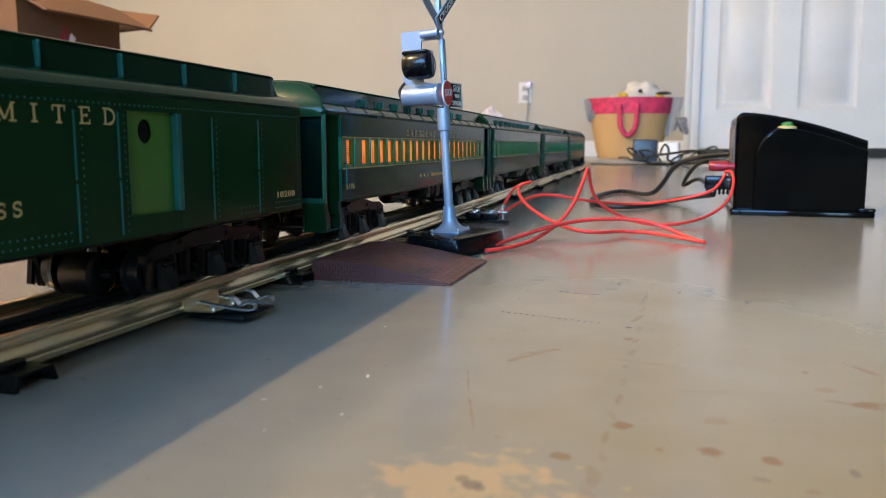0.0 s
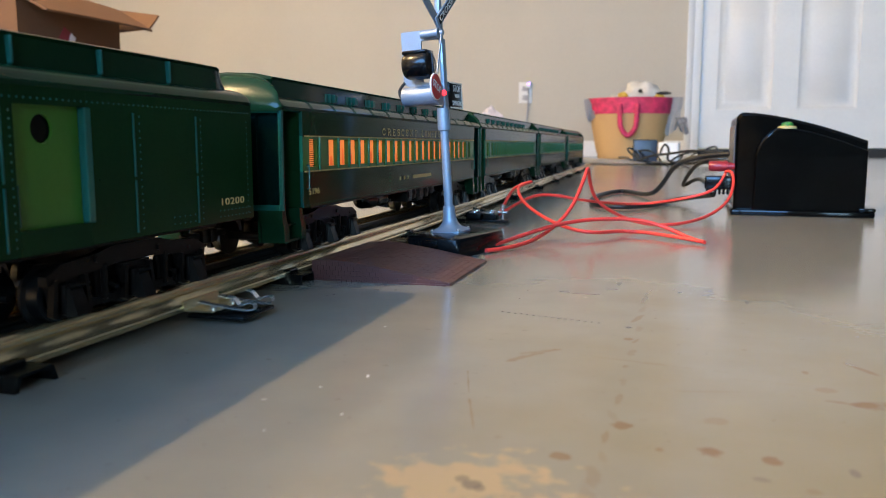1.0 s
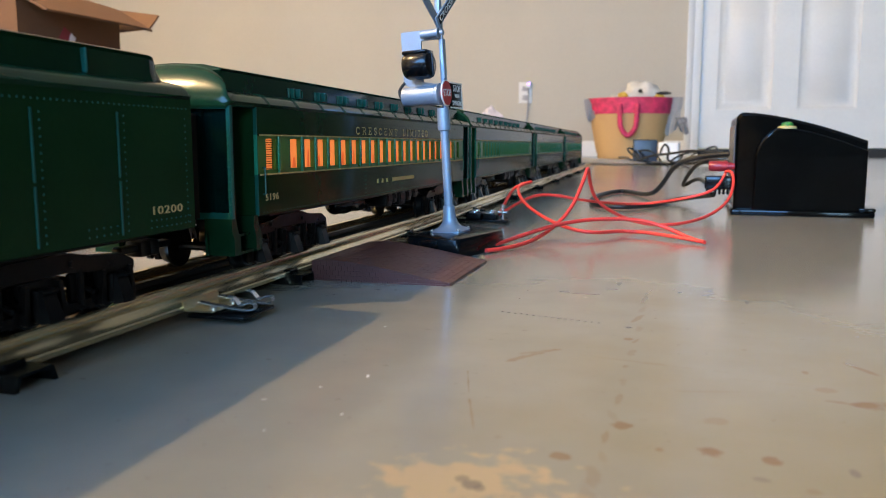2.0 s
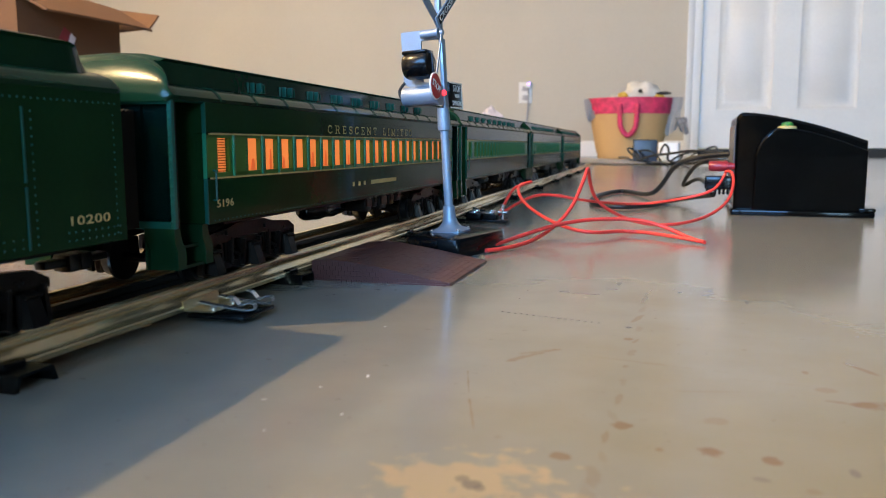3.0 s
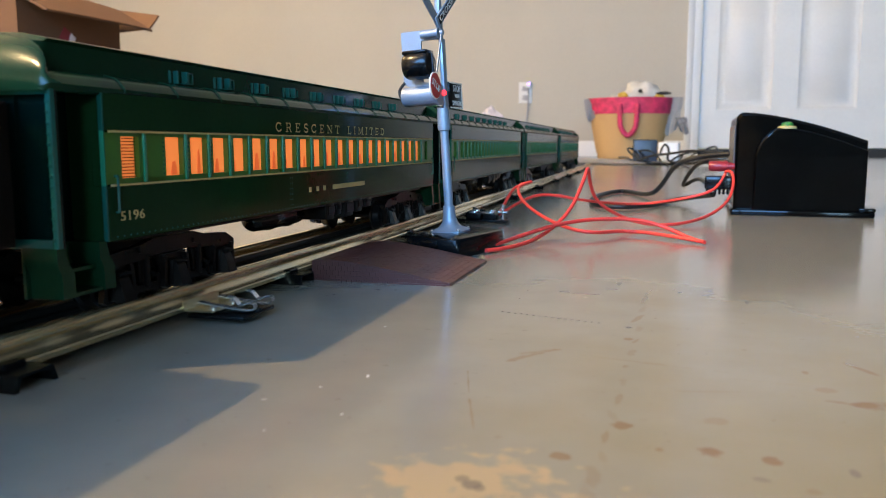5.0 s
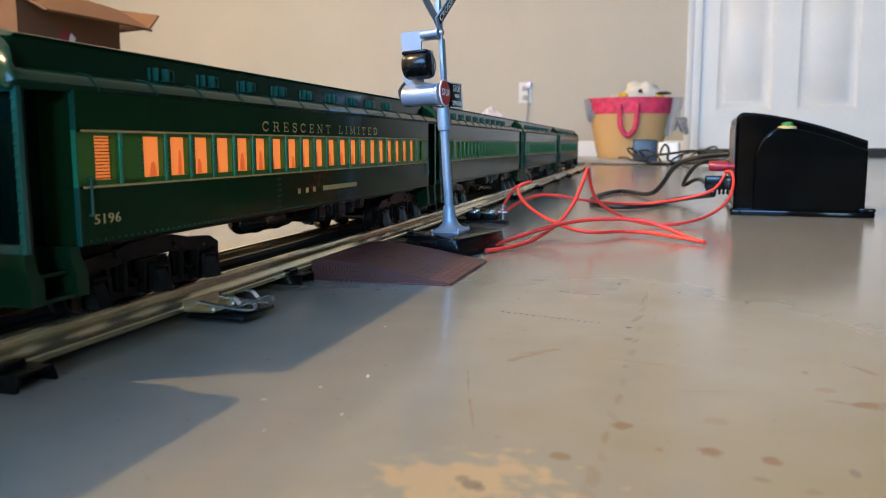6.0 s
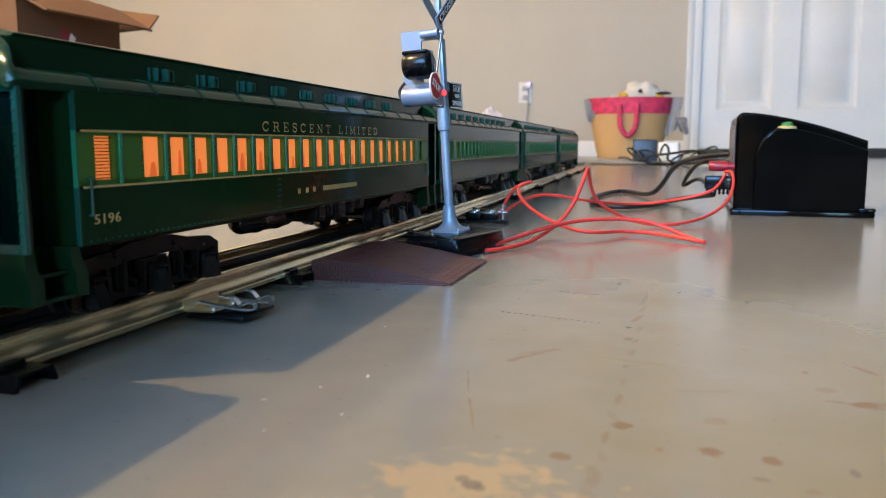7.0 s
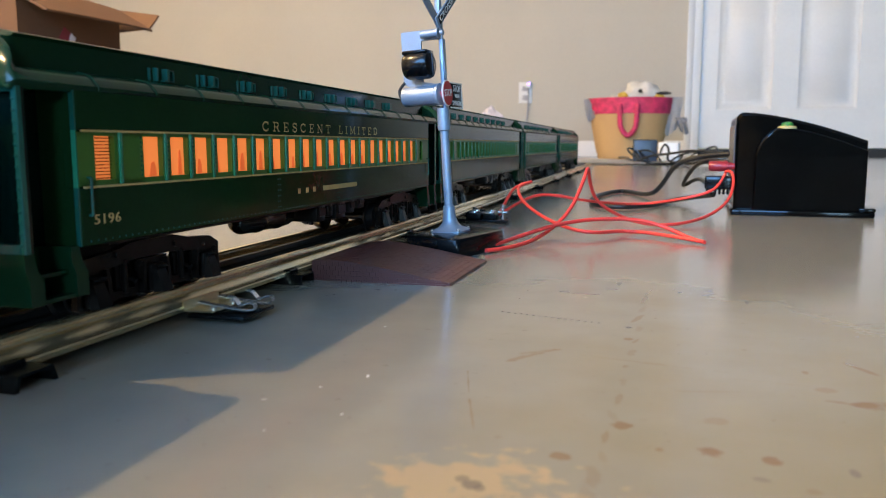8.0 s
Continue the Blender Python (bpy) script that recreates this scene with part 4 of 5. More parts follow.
def make_baggage():
    car = thing("baggage_car", "dark green toy baggage car with riveted sides and sliding doors", "toy train car", group="cars of the toy train")
    half = 0.170
    D0, D1 = 0.0535, 0.0790
    bm = box((-0.0270, -half + 0.001, 0.0340), (0.0270, half - 0.001, 0.0775))
    part("body", bm, M_GREEN, car, "dark green plastic body")
    for sx in (1, -1):
        m = None if sx > 0 else FLIP
        for a, b in [(-half, -D1), (-D0, D0), (D1, half)]:
            part("side_panel", box((0.0268, a, 0.0340), (HW, b, 0.0775), 0.0002, 1), M_GREEN, car, m=m)
        for a, b in ((-D1, -D0), (D0, D1)):
            part("door_sill", box((0.0268, a, 0.0340), (HW, b, 0.0405)), M_GREEN, car, m=m)
            part("door_header", box((0.0268, a, 0.0722), (HW, b, 0.0775)), M_GREEN, car, m=m)
        for a, b in ((-D1, -D0), (D0, D1)):
            # sliding door with a round hole
            bm = bmesh.new()
            cy, cz, r = (a + b) / 2 - 0.0016, 0.0662, 0.0038
            n = 32
            outer = []
            for k in range(n):
                t = k * math.tau / n
                dy, dz = math.cos(t), math.sin(t)
                s = min(((b - cy) if dy > 0 else (a - cy)) / dy if abs(dy) > 1e-6 else 9, ((0.0722 - cz) if dz > 0 else (0.0405 - cz)) / dz if abs(dz) > 1e-6 else 9)
                outer.append((cy + s * dy, cz + s * dz))
            corners = [(b, 0.0722), (a, 0.0722), (a, 0.0405), (b, 0.0405)]
            for c in corners:
                i = min(range(n), key=lambda j: (outer[j][0] - c[0]) ** 2 + (outer[j][1] - c[1]) ** 2)
                outer[i] = c
            inner = [(cy + r * math.cos(k * math.tau / n), cz + r * math.sin(k * math.tau / n)) for k in range(n)]
            rows = [[(x, *p) for p in o] for x, o in ((0.0284, outer), (0.0284, inner), (0.0276, inner))]
            loops = [[bm.verts.new(p) for p in row] for row in rows]
            for p, o in zip(loops, loops[1:]):
                for k in range(n):
                    bm.faces.new((p[k], p[(k + 1) % n], o[(k + 1) % n], o[k]))
            dr = part("sliding_door", bm, M_BAND, car, "apple green sliding door with a round window", m=m)
            part("door_window", rod((0.0271, cy, cz), (0.0275, cy, cz), r + 0.0006, segs=28), M_GLOSSBLACK, dr)
            bm = bmesh.new()
            add_rod(bm, (0.0296, a + 0.0005, 0.0415), (0.0296, a + 0.0005, 0.0520), 0.0005, segs=8)
            part("door_handle", bm, M_DAYLIT_TEAL, dr)
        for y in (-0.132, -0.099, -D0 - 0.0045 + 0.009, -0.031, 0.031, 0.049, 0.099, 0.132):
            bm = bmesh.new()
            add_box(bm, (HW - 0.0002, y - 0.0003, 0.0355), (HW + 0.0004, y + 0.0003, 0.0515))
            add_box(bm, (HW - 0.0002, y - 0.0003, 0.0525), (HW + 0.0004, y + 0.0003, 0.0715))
            part("side_rib", bm, M_DAYLIT_TEAL, car, m=m)
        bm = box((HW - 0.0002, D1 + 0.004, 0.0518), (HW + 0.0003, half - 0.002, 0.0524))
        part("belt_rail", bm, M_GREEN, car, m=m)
        part("door_jamb", box((0.0284, D1 - 0.0012, 0.0405), (HW + 0.0006, D1 + 0.0014, 0.0722), 0.0003, 1), M_DAYLIT_TEAL, car, m=m)
    rows = [((HW, -half + 0.003, 0.0738), (HW, half - 0.003, 0.0738), 150)]
    for y in (0.034, 0.0520, 0.102, 0.1350 + 0.0, half - 0.004, -0.034, -0.102, -0.135):
        rows.append(((HW, y, 0.0365), (HW, y, 0.0705), 17))
    for a, b in ((-0.026, 0.028), (0.118, 0.130), (0.146, 0.167)):
        for z in (0.0362, 0.0384):
            rows.append(((HW, a, z), (HW, b, z), int((b - a) / 0.0022)))
    stuff_part("rivets", rivet_rows(rows), M_DAYLIT_TEAL, car)
    part("roof", baggage_roof(half + 0.0012), M_ROOF, car, "dark green roof with raised clerestory")
    v = finish(box((0.0212, -0.0005, 0.0826), (0.0236, 0.0005, 0.0898), 0.0003, 1), "roof_rib", M_DAYLIT_TEAL)
    for k in range(9):
        y = -0.1403 + k * 0.0337
        for m in (Matrix.Translation((0, y, 0)), Matrix.Translation((0, y, 0)) @ FLIP):
            part("roof_rib", v, M_DAYLIT_TEAL, car, m=m)
    for s in (-1, 1):
        car_end(car, half, s)
        coupler(car, s * half * 0.985, s)
        add_truck(car, s * 0.1067)
        w = part("pickup_wheel", PICKUP, M_WHEEL, car, "dark pickup roller on a short axle", m=Matrix.Translation((0, s * 0.0690, RAIL_TOP + 0.0075)))
        TURNING.append((w, s * 0.0690))
    underbody(car, 2, False)
    serif_writing("lettering", "LIMITED", 0.0048, 0.0605, M_GOLD, car, on_side(0.0178, 0.0701), 0.66)
    serif_writing("small_lettering", "EXPRESS", 0.0038, 0.036, M_GOLD, car, on_side(-0.0068, 0.0462))
    writing("car_number", "10200", 0.0036, 0.0156, M_GOLD, car, on_side(0.1542, 0.0414), 1.1)
    return car


baggage = make_baggage()

# ---- crossing signal ----
SIG = Vector((-0.1215, 0.452, 0.0))
LEAN = -3.6
signal = thing("crossing_signal", "silver toy banjo crossing signal on a black base beside the track", "toy signal", pose(*SIG))
bm = bmesh.new()
rows = []
for z, d in ((0.0, 0.0002), (0.0010, -0.0002), (0.0098, 0.0002), (0.0107, 0.0007), (0.0111, 0.0016)):
    x0, x1, y0, y1, c = -0.0165 + d, 0.0190 - d, -0.0290 + d, 0.0320 - d, 0.0030
    rows.append([(x0 + c, y0, z), (x1 - c, y0, z), (x1 - c * 0.3, y0 + c * 0.3, z), (x1, y0 + c, z), (x1, y1 - c, z), (x1 - c * 0.3, y1 - c * 0.3, z), (x1 - c, y1, z), (x0 + c, y1, z), (x0, y1 - c, z), (x0, y0 + c, z)])
add_loft(bm, rows)
base = part("base", bm, M_BASE, signal, "black moulded base", m=pose(0.003, -0.005, 0, 0, 0, -13))
bm = box((-0.0040, -0.0304, 0.0058), (0.0060, -0.0285, 0.0096), 0.0006)
add_box(bm, (0.0010, -0.0310, 0.0062), (0.0034, -0.0300, 0.0090), 0.0004)
part("terminal", bm, M_BLACK, base)
part("track_plate", box((-0.0480, -0.0200, 0.0005), (-0.0150, 0.0200, 0.0040), 0.0006), M_BLACK, signal, "black plate under the rail")

UP = Matrix.Translation((0, 0, 0.010)) @ Matrix.Rotation(radians(LEAN), 4, "Y") @ Matrix.Rotation(radians(-7), 4, "Z") @ Matrix.Translation((0, 0, -0.010))
bm = bmesh.new()
rows = []
n = 32
for z, h, r, p in ((0.0100, 0.0100, 0.0100, 8), (0.0116, 0.0100, 0.0100, 8), (0.0122, 0.0092, 0.0092, 6), (0.0140, 0.0062, 0.0062, 3), (0.0165, 0.0046, 0.0046, 2.3), (0.0200, 0.0038, 0.0038, 2), (0.0262, 0.0034, 0.0034, 2), (0.0266, 0.0027, 0.0027, 2)):
    row = []
    for k in range(n):
        a = k * math.tau / n
        c, s = math.cos(a), math.sin(a)
        q = h / (abs(c) ** p + abs(s) ** p) ** (1 / p)
        row.append((q * c, q * s, z))
    rows.append(row)
add_loft(bm, rows)
part("foot", bm, M_SILVER, signal, "flared silver foot with corner screws", m=UP)
bm = bmesh.new()
for x in (-1, 1):
    for y in (-1, 1):
        add_turned(bm, (x * 0.0082, y * 0.0082, 0.0115), (x * 0.0082, y * 0.0082, 0.0132), [(0, 0.0011), (0.6, 0.0011), (1, 0.0005)], 12)
part("screws", bm, M_CHROME, signal, m=UP)
bm = bmesh.new()
add_turned(bm, (0, 0, 0.026), (0, 0, 0.0835), [(0, 0.0027), (0.77, 0.0025), (0.78, 0.0036), (0.81, 0.0038), (0.95, 0.0036), (1.0, 0.0034)])
part("pole", bm, M_SILVER, signal, "round silver pole", m=UP)
bm = bmesh.new()
add_box(bm, (-0.0018, 0.0030, 0.080), (0.0006, 0.0085, 0.1240), 0.0006)
add_box(bm, (-0.0030, 0.0030, 0.1235), (0.0002, 0.0070, 0.1560), 0.0005)
part("mast", bm, M_SILVER, signal, "flat silver mast", m=UP)
bm = bmesh.new()
add_turned(bm, (-0.0240, -0.001, 0.0915), (-0.0004, -0.001, 0.0915), [(0, 0.0030), (0.0, 0.0050), (0.04, 0.0056), (0.5, 0.0058), (0.90, 0.0060), (0.92, 0.0064), (0.99, 0.0064), (1.0, 0.0058)], 32)
part("lamp_housing", bm, M_SILVER, signal, "silver lamp drum", m=UP)
bm = bmesh.new()
add_turned(bm, (-0.0006, 0.0035, 0.0925), (0.0012, 0.0035, 0.0925), [(0, 0.0019), (0.5, 0.0017), (1, 0.0008)], 20)
part("red_lens", bm, M_REDLENS, signal, "lit red lens", m=UP)
# bracket plate with its notch, and motor cover
bm = bmesh.new()
add_prism(bm, [(-0.0250, 0.1295), (-0.0250, 0.0990), (-0.0200, 0.0970), (-0.0180, 0.0925), (-0.0005, 0.0925), (-0.0005, 0.0965), (-0.0020, 0.0975), (-0.0125, 0.1000), (-0.0125, 0.1235), (-0.0005, 0.1235), (-0.0005, 0.1295)], "y", 0.0020, 0.0036)
part("bracket", bm, M_SILVER, signal, "silver bracket plate", m=UP)
bm = rod((-0.0110, -0.0005, 0.1265), (-0.0010, -0.0005, 0.1265), 0.0021, segs=20)
add_rod(bm, (-0.0010, -0.0005, 0.1265), (0.0002, -0.0005, 0.1265), 0.0028, segs=20)
part("pivot_tube", bm, M_SILVER, signal, m=UP)
bm = bmesh.new()
add_turned(bm, (-0.0205, -0.0040, 0.1090), (-0.0035, -0.0040, 0.1090), [(0, 0.0050), (0.03, 0.0068), (0.12, 0.0079), (0.3, 0.0083), (0.85, 0.0083), (0.95, 0.0076), (1.0, 0.0060)], 36)
add_box(bm, (-0.0200, -0.0100, 0.1150), (-0.0045, 0.0020, 0.1172), 0.0009)
add_box(bm, (-0.0185, 0.0, 0.1165), (-0.0130, 0.0020, 0.1185), 0.0004)
part("motor_cover", bm, M_BLACK, signal, "glossy black motor cover", m=UP)
part("cable", wire_mesh([(-0.0235, 0.0, 0.1000), (-0.0268, 0.0, 0.0975), (-0.0278, 0.0, 0.0935), (-0.0255, 0.0, 0.0900)], 0.0009, M_CORD), M_CORD, signal, "black cable loop", m=UP)
bm = box((-0.0012, 0.0090, 0.0838), (0.0012, 0.0285, 0.0992), 0.0005)
plate = part("sign_plate", bm, M_BLACK, signal, "black square sign plate", m=UP)
bm = bmesh.new()
for a, b in (((0.0012, 0.0090, 0.0838), (0.0016, 0.0285, 0.0846)), ((0.0012, 0.0090, 0.0984), (0.0016, 0.0285, 0.0992)), ((0.0012, 0.0277, 0.0838), (0.0016, 0.0285, 0.0992))):
    add_box(bm, a, b)
part("sign_border", bm, M_PRINT, plate)
writing("sign_text", "STOP", 0.0056, 0.0115, M_PRINT, plate, on_side(0.0202, 0.0955, 0.0014))
writing("sign_text", "WHEN", 0.0032, 0.0070, M_PRINT, plate, on_side(0.0202, 0.0912, 0.0014))
writing("sign_text", "SWINGING", 0.0040, 0.0150, M_PRINT, plate, on_side(0.0200, 0.0868, 0.0014))
# crossed boards above
for s, words in ((1, "CROSSING"), (-1, "RAILROAD")):
    tilt = Matrix.Translation((0.0010 if s > 0 else -0.0006, -0.002 * s - 0.0005, 0.1325)) @ Matrix.Rotation(radians(s * 34), 4, "X")
    bm = box((-0.0006, -0.002, -0.0032), (0.0006, 0.042, 0.0032), 0.0005) if s > 0 else box((-0.0006, -0.042, -0.0032), (0.0006, 0.002, 0.0032), 0.0005)
    boardp = part("crossing_board", bm, M_SILVER, signal, "silver crossing board with a black lettered field" if s > 0 else "plain silver crossing board", m=UP @ tilt)
    c = 0.0200 * s
    if s > 0:
        part("board_field", box((0.0006, c - 0.0190, -0.0023), (0.0008, c + 0.0190, 0.0023)), M_BLACK, boardp)
        writing("board_text", words, 0.0048, 0.0355, M_PRINT, boardp, on_side(c, 0.0, 0.0009))
# swinging arm with the red disc; its own origin is the pivot
PIVOT = UP @ Matrix.Translation((0.0022, -0.0005, 0.1265))
bm = bmesh.new()
add_rod(bm, (-0.0008, 0, 0), (0.0010, 0, 0), 0.0016, segs=16)
add_box(bm, (-0.0003, -0.0008, -0.0260), (0.0004, 0.0008, 0.0), 0.0002, 1)
arm = part("swing_arm", bm, M_SILVER, signal, "thin swinging arm with a red disc", m=PIVOT)
bm = bmesh.new()
add_turned(bm, (-0.0005, 0, -0.0345), (0.0005, 0, -0.0345), [(0, 0.0072), (0.2, 0.0076), (0.8, 0.0076), (1.0, 0.0072)], 40)
part("disc_rim", bm, M_PRINT, arm, "pale rim")
part("stop_disc", rod((-0.0004, 0, -0.0345), (0.0007, 0, -0.0345), 0.0070, segs=40), M_RED, arm, "round red disc")
writing("disc_text", "STOP", 0.0058, 0.0112, M_PRINT, arm, on_side(0.0, -0.0345, 0.0009))

# ---- ramp of the level crossing ----
ramp = thing("crossing_ramp", "red-brown toy brick road ramp against the rail", "toy ramp", pose(-0.1215, 0.3700, 0, 0, 0, 0))
RX0, RX1, RY0, RY1 = -0.0345, 0.0320, -0.0370, 0.0370
bm = bmesh.new()
add_prism(bm, [(RX0, 0.0), (RX1, 0.0), (RX1, 0.0008), (0.002, 0.0062), (-0.016, 0.0088), (-0.026, 0.0094), (RX0, 0.0086)], "y", RY0, RY1)
part("ramp_core", bm, M_RAMP, ramp)


def ramp_z(x):
    pts = [(RX0, 0.0086), (-0.026, 0.0094), (-0.016, 0.0088), (0.002, 0.0062), (RX1, 0.0008)]
    for (xa, za), (xb, zb) in zip(pts, pts[1:]):
        if x <= xb:
            return za + (zb - za) * (x - xa) / (xb - xa)
    return pts[-1][1]


rnd = random.Random(5)
NPL, NBR = 22, 9
for i in range(NPL):
    xa = RX0 + (RX1 - RX0) * i / NPL
    xb = RX0 + (RX1 - RX0) * (i + 1) / NPL - 0.00016
    step = (RY1 - RY0) / NBR
    cuts = [RY0 - 0.0003] + [RY0 + step * (k + (0.5 if i % 2 else 1.0)) for k in range(NBR if i % 2 else NBR - 1)] + [RY1 + 0.0003]
    for ya, yb in zip(cuts, cuts[1:]):
        bm = bmesh.new()
        za, zb, up = ramp_z(xa), ramp_z(xb), 0.00035 + rnd.uniform(0, 0.00012)
        add_loft(bm, [[(xa, ya, za), (xb, ya, zb), (xb, yb - 0.00016, zb), (xa, yb - 0.00016, za)], [(xa, ya, za + up), (xb, ya, zb + up), (xb, yb - 0.00016, zb + up), (xa, yb - 0.00016, za + up)]])
        part("brick", bm, M_RAMP, ramp)
for k, z in enumerate((0.0004, 0.0026, 0.0048, 0.0070)):
    x = RX0 + (0.0015 if k % 2 else 0.0)
    while x < RX1 - 0.002 and ramp_z(x + 0.0028) > z + 0.0010:
        top = min(z + 0.00208, ramp_z(x + 0.0028))
        part("side_brick", box((x, RY0 - 0.0003, z), (x + 0.00286, RY0 - 0.0001, top)), M_RAMP, ramp)
        x += 0.0030
bm = bmesh.new()
for k in range(26):
    add_box(bm, (RX0 + 0.0025 * k, RY0 - 0.0009, 0.0), (RX0 + 0.0025 * k + 0.0023, RY0 - 0.0001, 0.0007))
part("edge_course", bm, M_RAMP, ramp)


# ---- lock-on clips for the wires ----
def lockon(x, y, turn, label):
    t = thing("track_clip", label, "track clip", pose(x, y, 0, 0, 0, turn))
    part("clip_plate", box((-0.014, -0.0115, 0.0014), (0.0085, 0.0115, 0.0030), 0.0006), M_BLACK, t, "black fibre plate")
    bm = box((-0.0145, -0.0115, 0.0036), (-0.0035, 0.0115, 0.0042), 0.0002, 1)
    add_prism(bm, [(-0.0150, 0.0036), (-0.0144, 0.0036), (-0.0152, 0.0072), (-0.0158, 0.0072)], "y", -0.0115, 0.0115)
    part("rail_jaw", bm, M_RAIL, t, "tinned steel jaw")
    for y in (-0.0065, 0.0065):
        prof = [(-0.0115, 0.0062), (-0.0040, 0.0052), (0.0040, 0.0044), (0.0085, 0.0042), (0.0100, 0.0046), (0.0106, 0.0055), (0.0103, 0.0065), (0.0092, 0.0070), (0.0074, 0.0067), (0.0056, 0.0057), (0.0044, 0.0060), (0.0034, 0.0073), (0.0020, 0.0085), (0.0002, 0.0088)]
        bm = bmesh.new()
        lo, hi = y - 0.0013, y + 0.0013
        th = 0.00045
        a = [[(px, lo, pz), (px, hi, pz), (px, hi, pz + th), (px, lo, pz + th)] for px, pz in prof]
        add_loft(bm, a)
        part("spring_clip", bm, M_CHROME, t, "bent spring steel clip")
        part("rivet", add_turned(bmesh.new(), (-0.006, y, 0.0040), (-0.006, y, 0.0054), [(0, 0.0014), (0.6, 0.0014), (1, 0.0006)], 12), M_CHROME, t)
    return t


lockon(-0.1470, 0.2510, 0, "bright steel wire clip on a black plate at the rail")
blk = thing("track_clip", "black terminal block holding two red wires at the rail", "track clip", pose(track_x(0.62) + 0.0540, 0.6240, 0))
part("clip_plate", box((-0.030, -0.012, 0.0012), (0.013, 0.012, 0.0030), 0.0006), M_BASE, blk, "black plate")
bm = box((-0.0210, -0.0085, 0.0030), (-0.0085, 0.0085, 0.0085), 0.0010)
add_box(bm, (-0.0070, -0.0085, 0.0030), (0.0040, 0.0085, 0.0075), 0.0010)
part("terminal_block", bm, M_BASE, blk, "black moulded block")
for x in (-0.0150, -0.0015):
    part("spring_clip", box((x - 0.0030, -0.0090, 0.0078), (x + 0.0030, -0.0055, 0.0094), 0.0005), M_CHROME, blk, "bright steel clip")
    part("spring_clip", box((x - 0.0020, -0.0020, 0.0078), (x + 0.0025, 0.0060, 0.0100), 0.0005), M_CHROME, blk, "bright steel clip")
bm = rod((0.0085, -0.004, 0.0030), (0.0085, -0.004, 0.0150), 0.0011, segs=12)
add_rod(bm, (0.0050, -0.004, 0.0085), (0.0120, -0.004, 0.0085), 0.0011, segs=12)
add_turned(bm, (0.0085, -0.004, 0.0120), (0.0085, -0.004, 0.0150), [(0, 0.0018), (0.8, 0.0018), (1, 0.0010)], 12)
part("binding_post", bm, M_CHROME, blk, "bright steel binding post")

# ---- wires ----
PATH_A = [(-0.1001, 0.4502, 0.0018), (-0.0917, 0.48, 0.0036), (-0.0737, 0.5, 0.0092), (-0.0613, 0.515, 0.0117), (-0.0445, 0.53, 0.0134), (-0.0157, 0.54, 0.0132), (0.0026, 0.54, 0.008), (0.0186, 0.53, 0.0018), (0.0255, 0.5147, 0.002)]
PATH_B = [(-0.0973, 0.4406, 0.0018), (-0.081, 0.4594, 0.002), (-0.071, 0.52, 0.0061), (-0.0598, 0.54, 0.019), (-0.0539, 0.56, 0.0381), (-0.0523, 0.57, 0.0481), (-0.0521, 0.58, 0.0365), (-0.049, 0.59, 0.0229), (-0.038, 0.6, 0.0127), (-0.0179, 0.62, 0.0025), (0.007, 0.6142, 0.002), (0.0332, 0.66, 0.0045), (0.0526, 0.7, 0.0147), (0.0595, 0.74, 0.03), (0.0569, 0.75, 0.0406), (0.053, 0.76, 0.0377)]
PATH_D = [(0.0255, 0.5147, 0.002), (0.0064, 0.5356, 0.003), (-0.0237, 0.5631, 0.003), (-0.0475, 0.5251, 0.004), (-0.0733, 0.55, 0.0077), (-0.1018, 0.6, 0.0161), (-0.1157, 0.64, 0.0249), (-0.1161, 0.66, 0.029), (-0.1086, 0.67, 0.031)]
PATH_C = [(-0.1086, 0.67, 0.031), (-0.1216, 0.68, 0.0285), (-0.1266, 0.66, 0.0203), (-0.1281, 0.63, 0.006)]
PATH_E = [(-0.1281, 0.63, 0.006), (-0.1121, 0.66, 0.0181), (-0.0959, 0.68, 0.0206), (-0.063, 0.69, 0.0137), (-0.0239, 0.8083, 0.003), (0.0126, 0.75, 0.0126), (0.0392, 0.75, 0.0192), (0.0496, 0.76, 0.0275), (0.0543, 0.765, 0.0386)]
PATH_K = [(0.0656, 0.86, 0.0534), (0.0359, 0.88, 0.0508), (0.0108, 0.9, 0.0419), (-0.0021, 0.93, 0.017), (-0.0156, 0.9463, 0.003), (-0.0545, 1.081, 0.003), (-0.0785, 0.9287, 0.003), (-0.0711, 0.8029, 0.003), (-0.0438, 0.7728, 0.003), (-0.0128, 0.7961, 0.003), (0.0154, 0.9145, 0.003), (0.0455, 0.8, 0.0148)]
PATH_K2 = [(0.0661, 0.86, 0.0443), (0.0417, 0.88, 0.0473), (0.0292, 0.92, 0.0366), (0.0245, 1.3635, 0.002), (0.0371, 0.96, 0.0252), (0.0427, 0.88, 0.0218), (0.0443, 0.82, 0.0191)]
PATH_F1 = [(-0.2122, 3.7256, 0.003), (-0.1386, 3.0, 0.0208), (-0.1052, 2.7767, 0.003), (-0.047, 2.6, 0.0284), (0.0198, 2.4, 0.0377), (0.0783, 2.3, 0.0497), (0.1451, 2.0, 0.0421)]
PATH_F2 = [(-0.0245, 3.1007, 0.003), (-0.011, 2.7, 0.0711), (0.0145, 2.7, 0.0529), (0.0021, 2.6361, 0.003), (0.0912, 3.2484, 0.003), (0.1203, 2.2, 0.0459), (0.1378, 1.8, 0.0345)]
PATH_F3 = [(-0.172, 3.1749, 0.003), (-0.1355, 3.4436, 0.003), (-0.0274, 2.4768, 0.003), (0.0403, 2.6467, 0.003), (0.0946, 2.0, 0.0326), (0.1223, 1.6, 0.0418)]


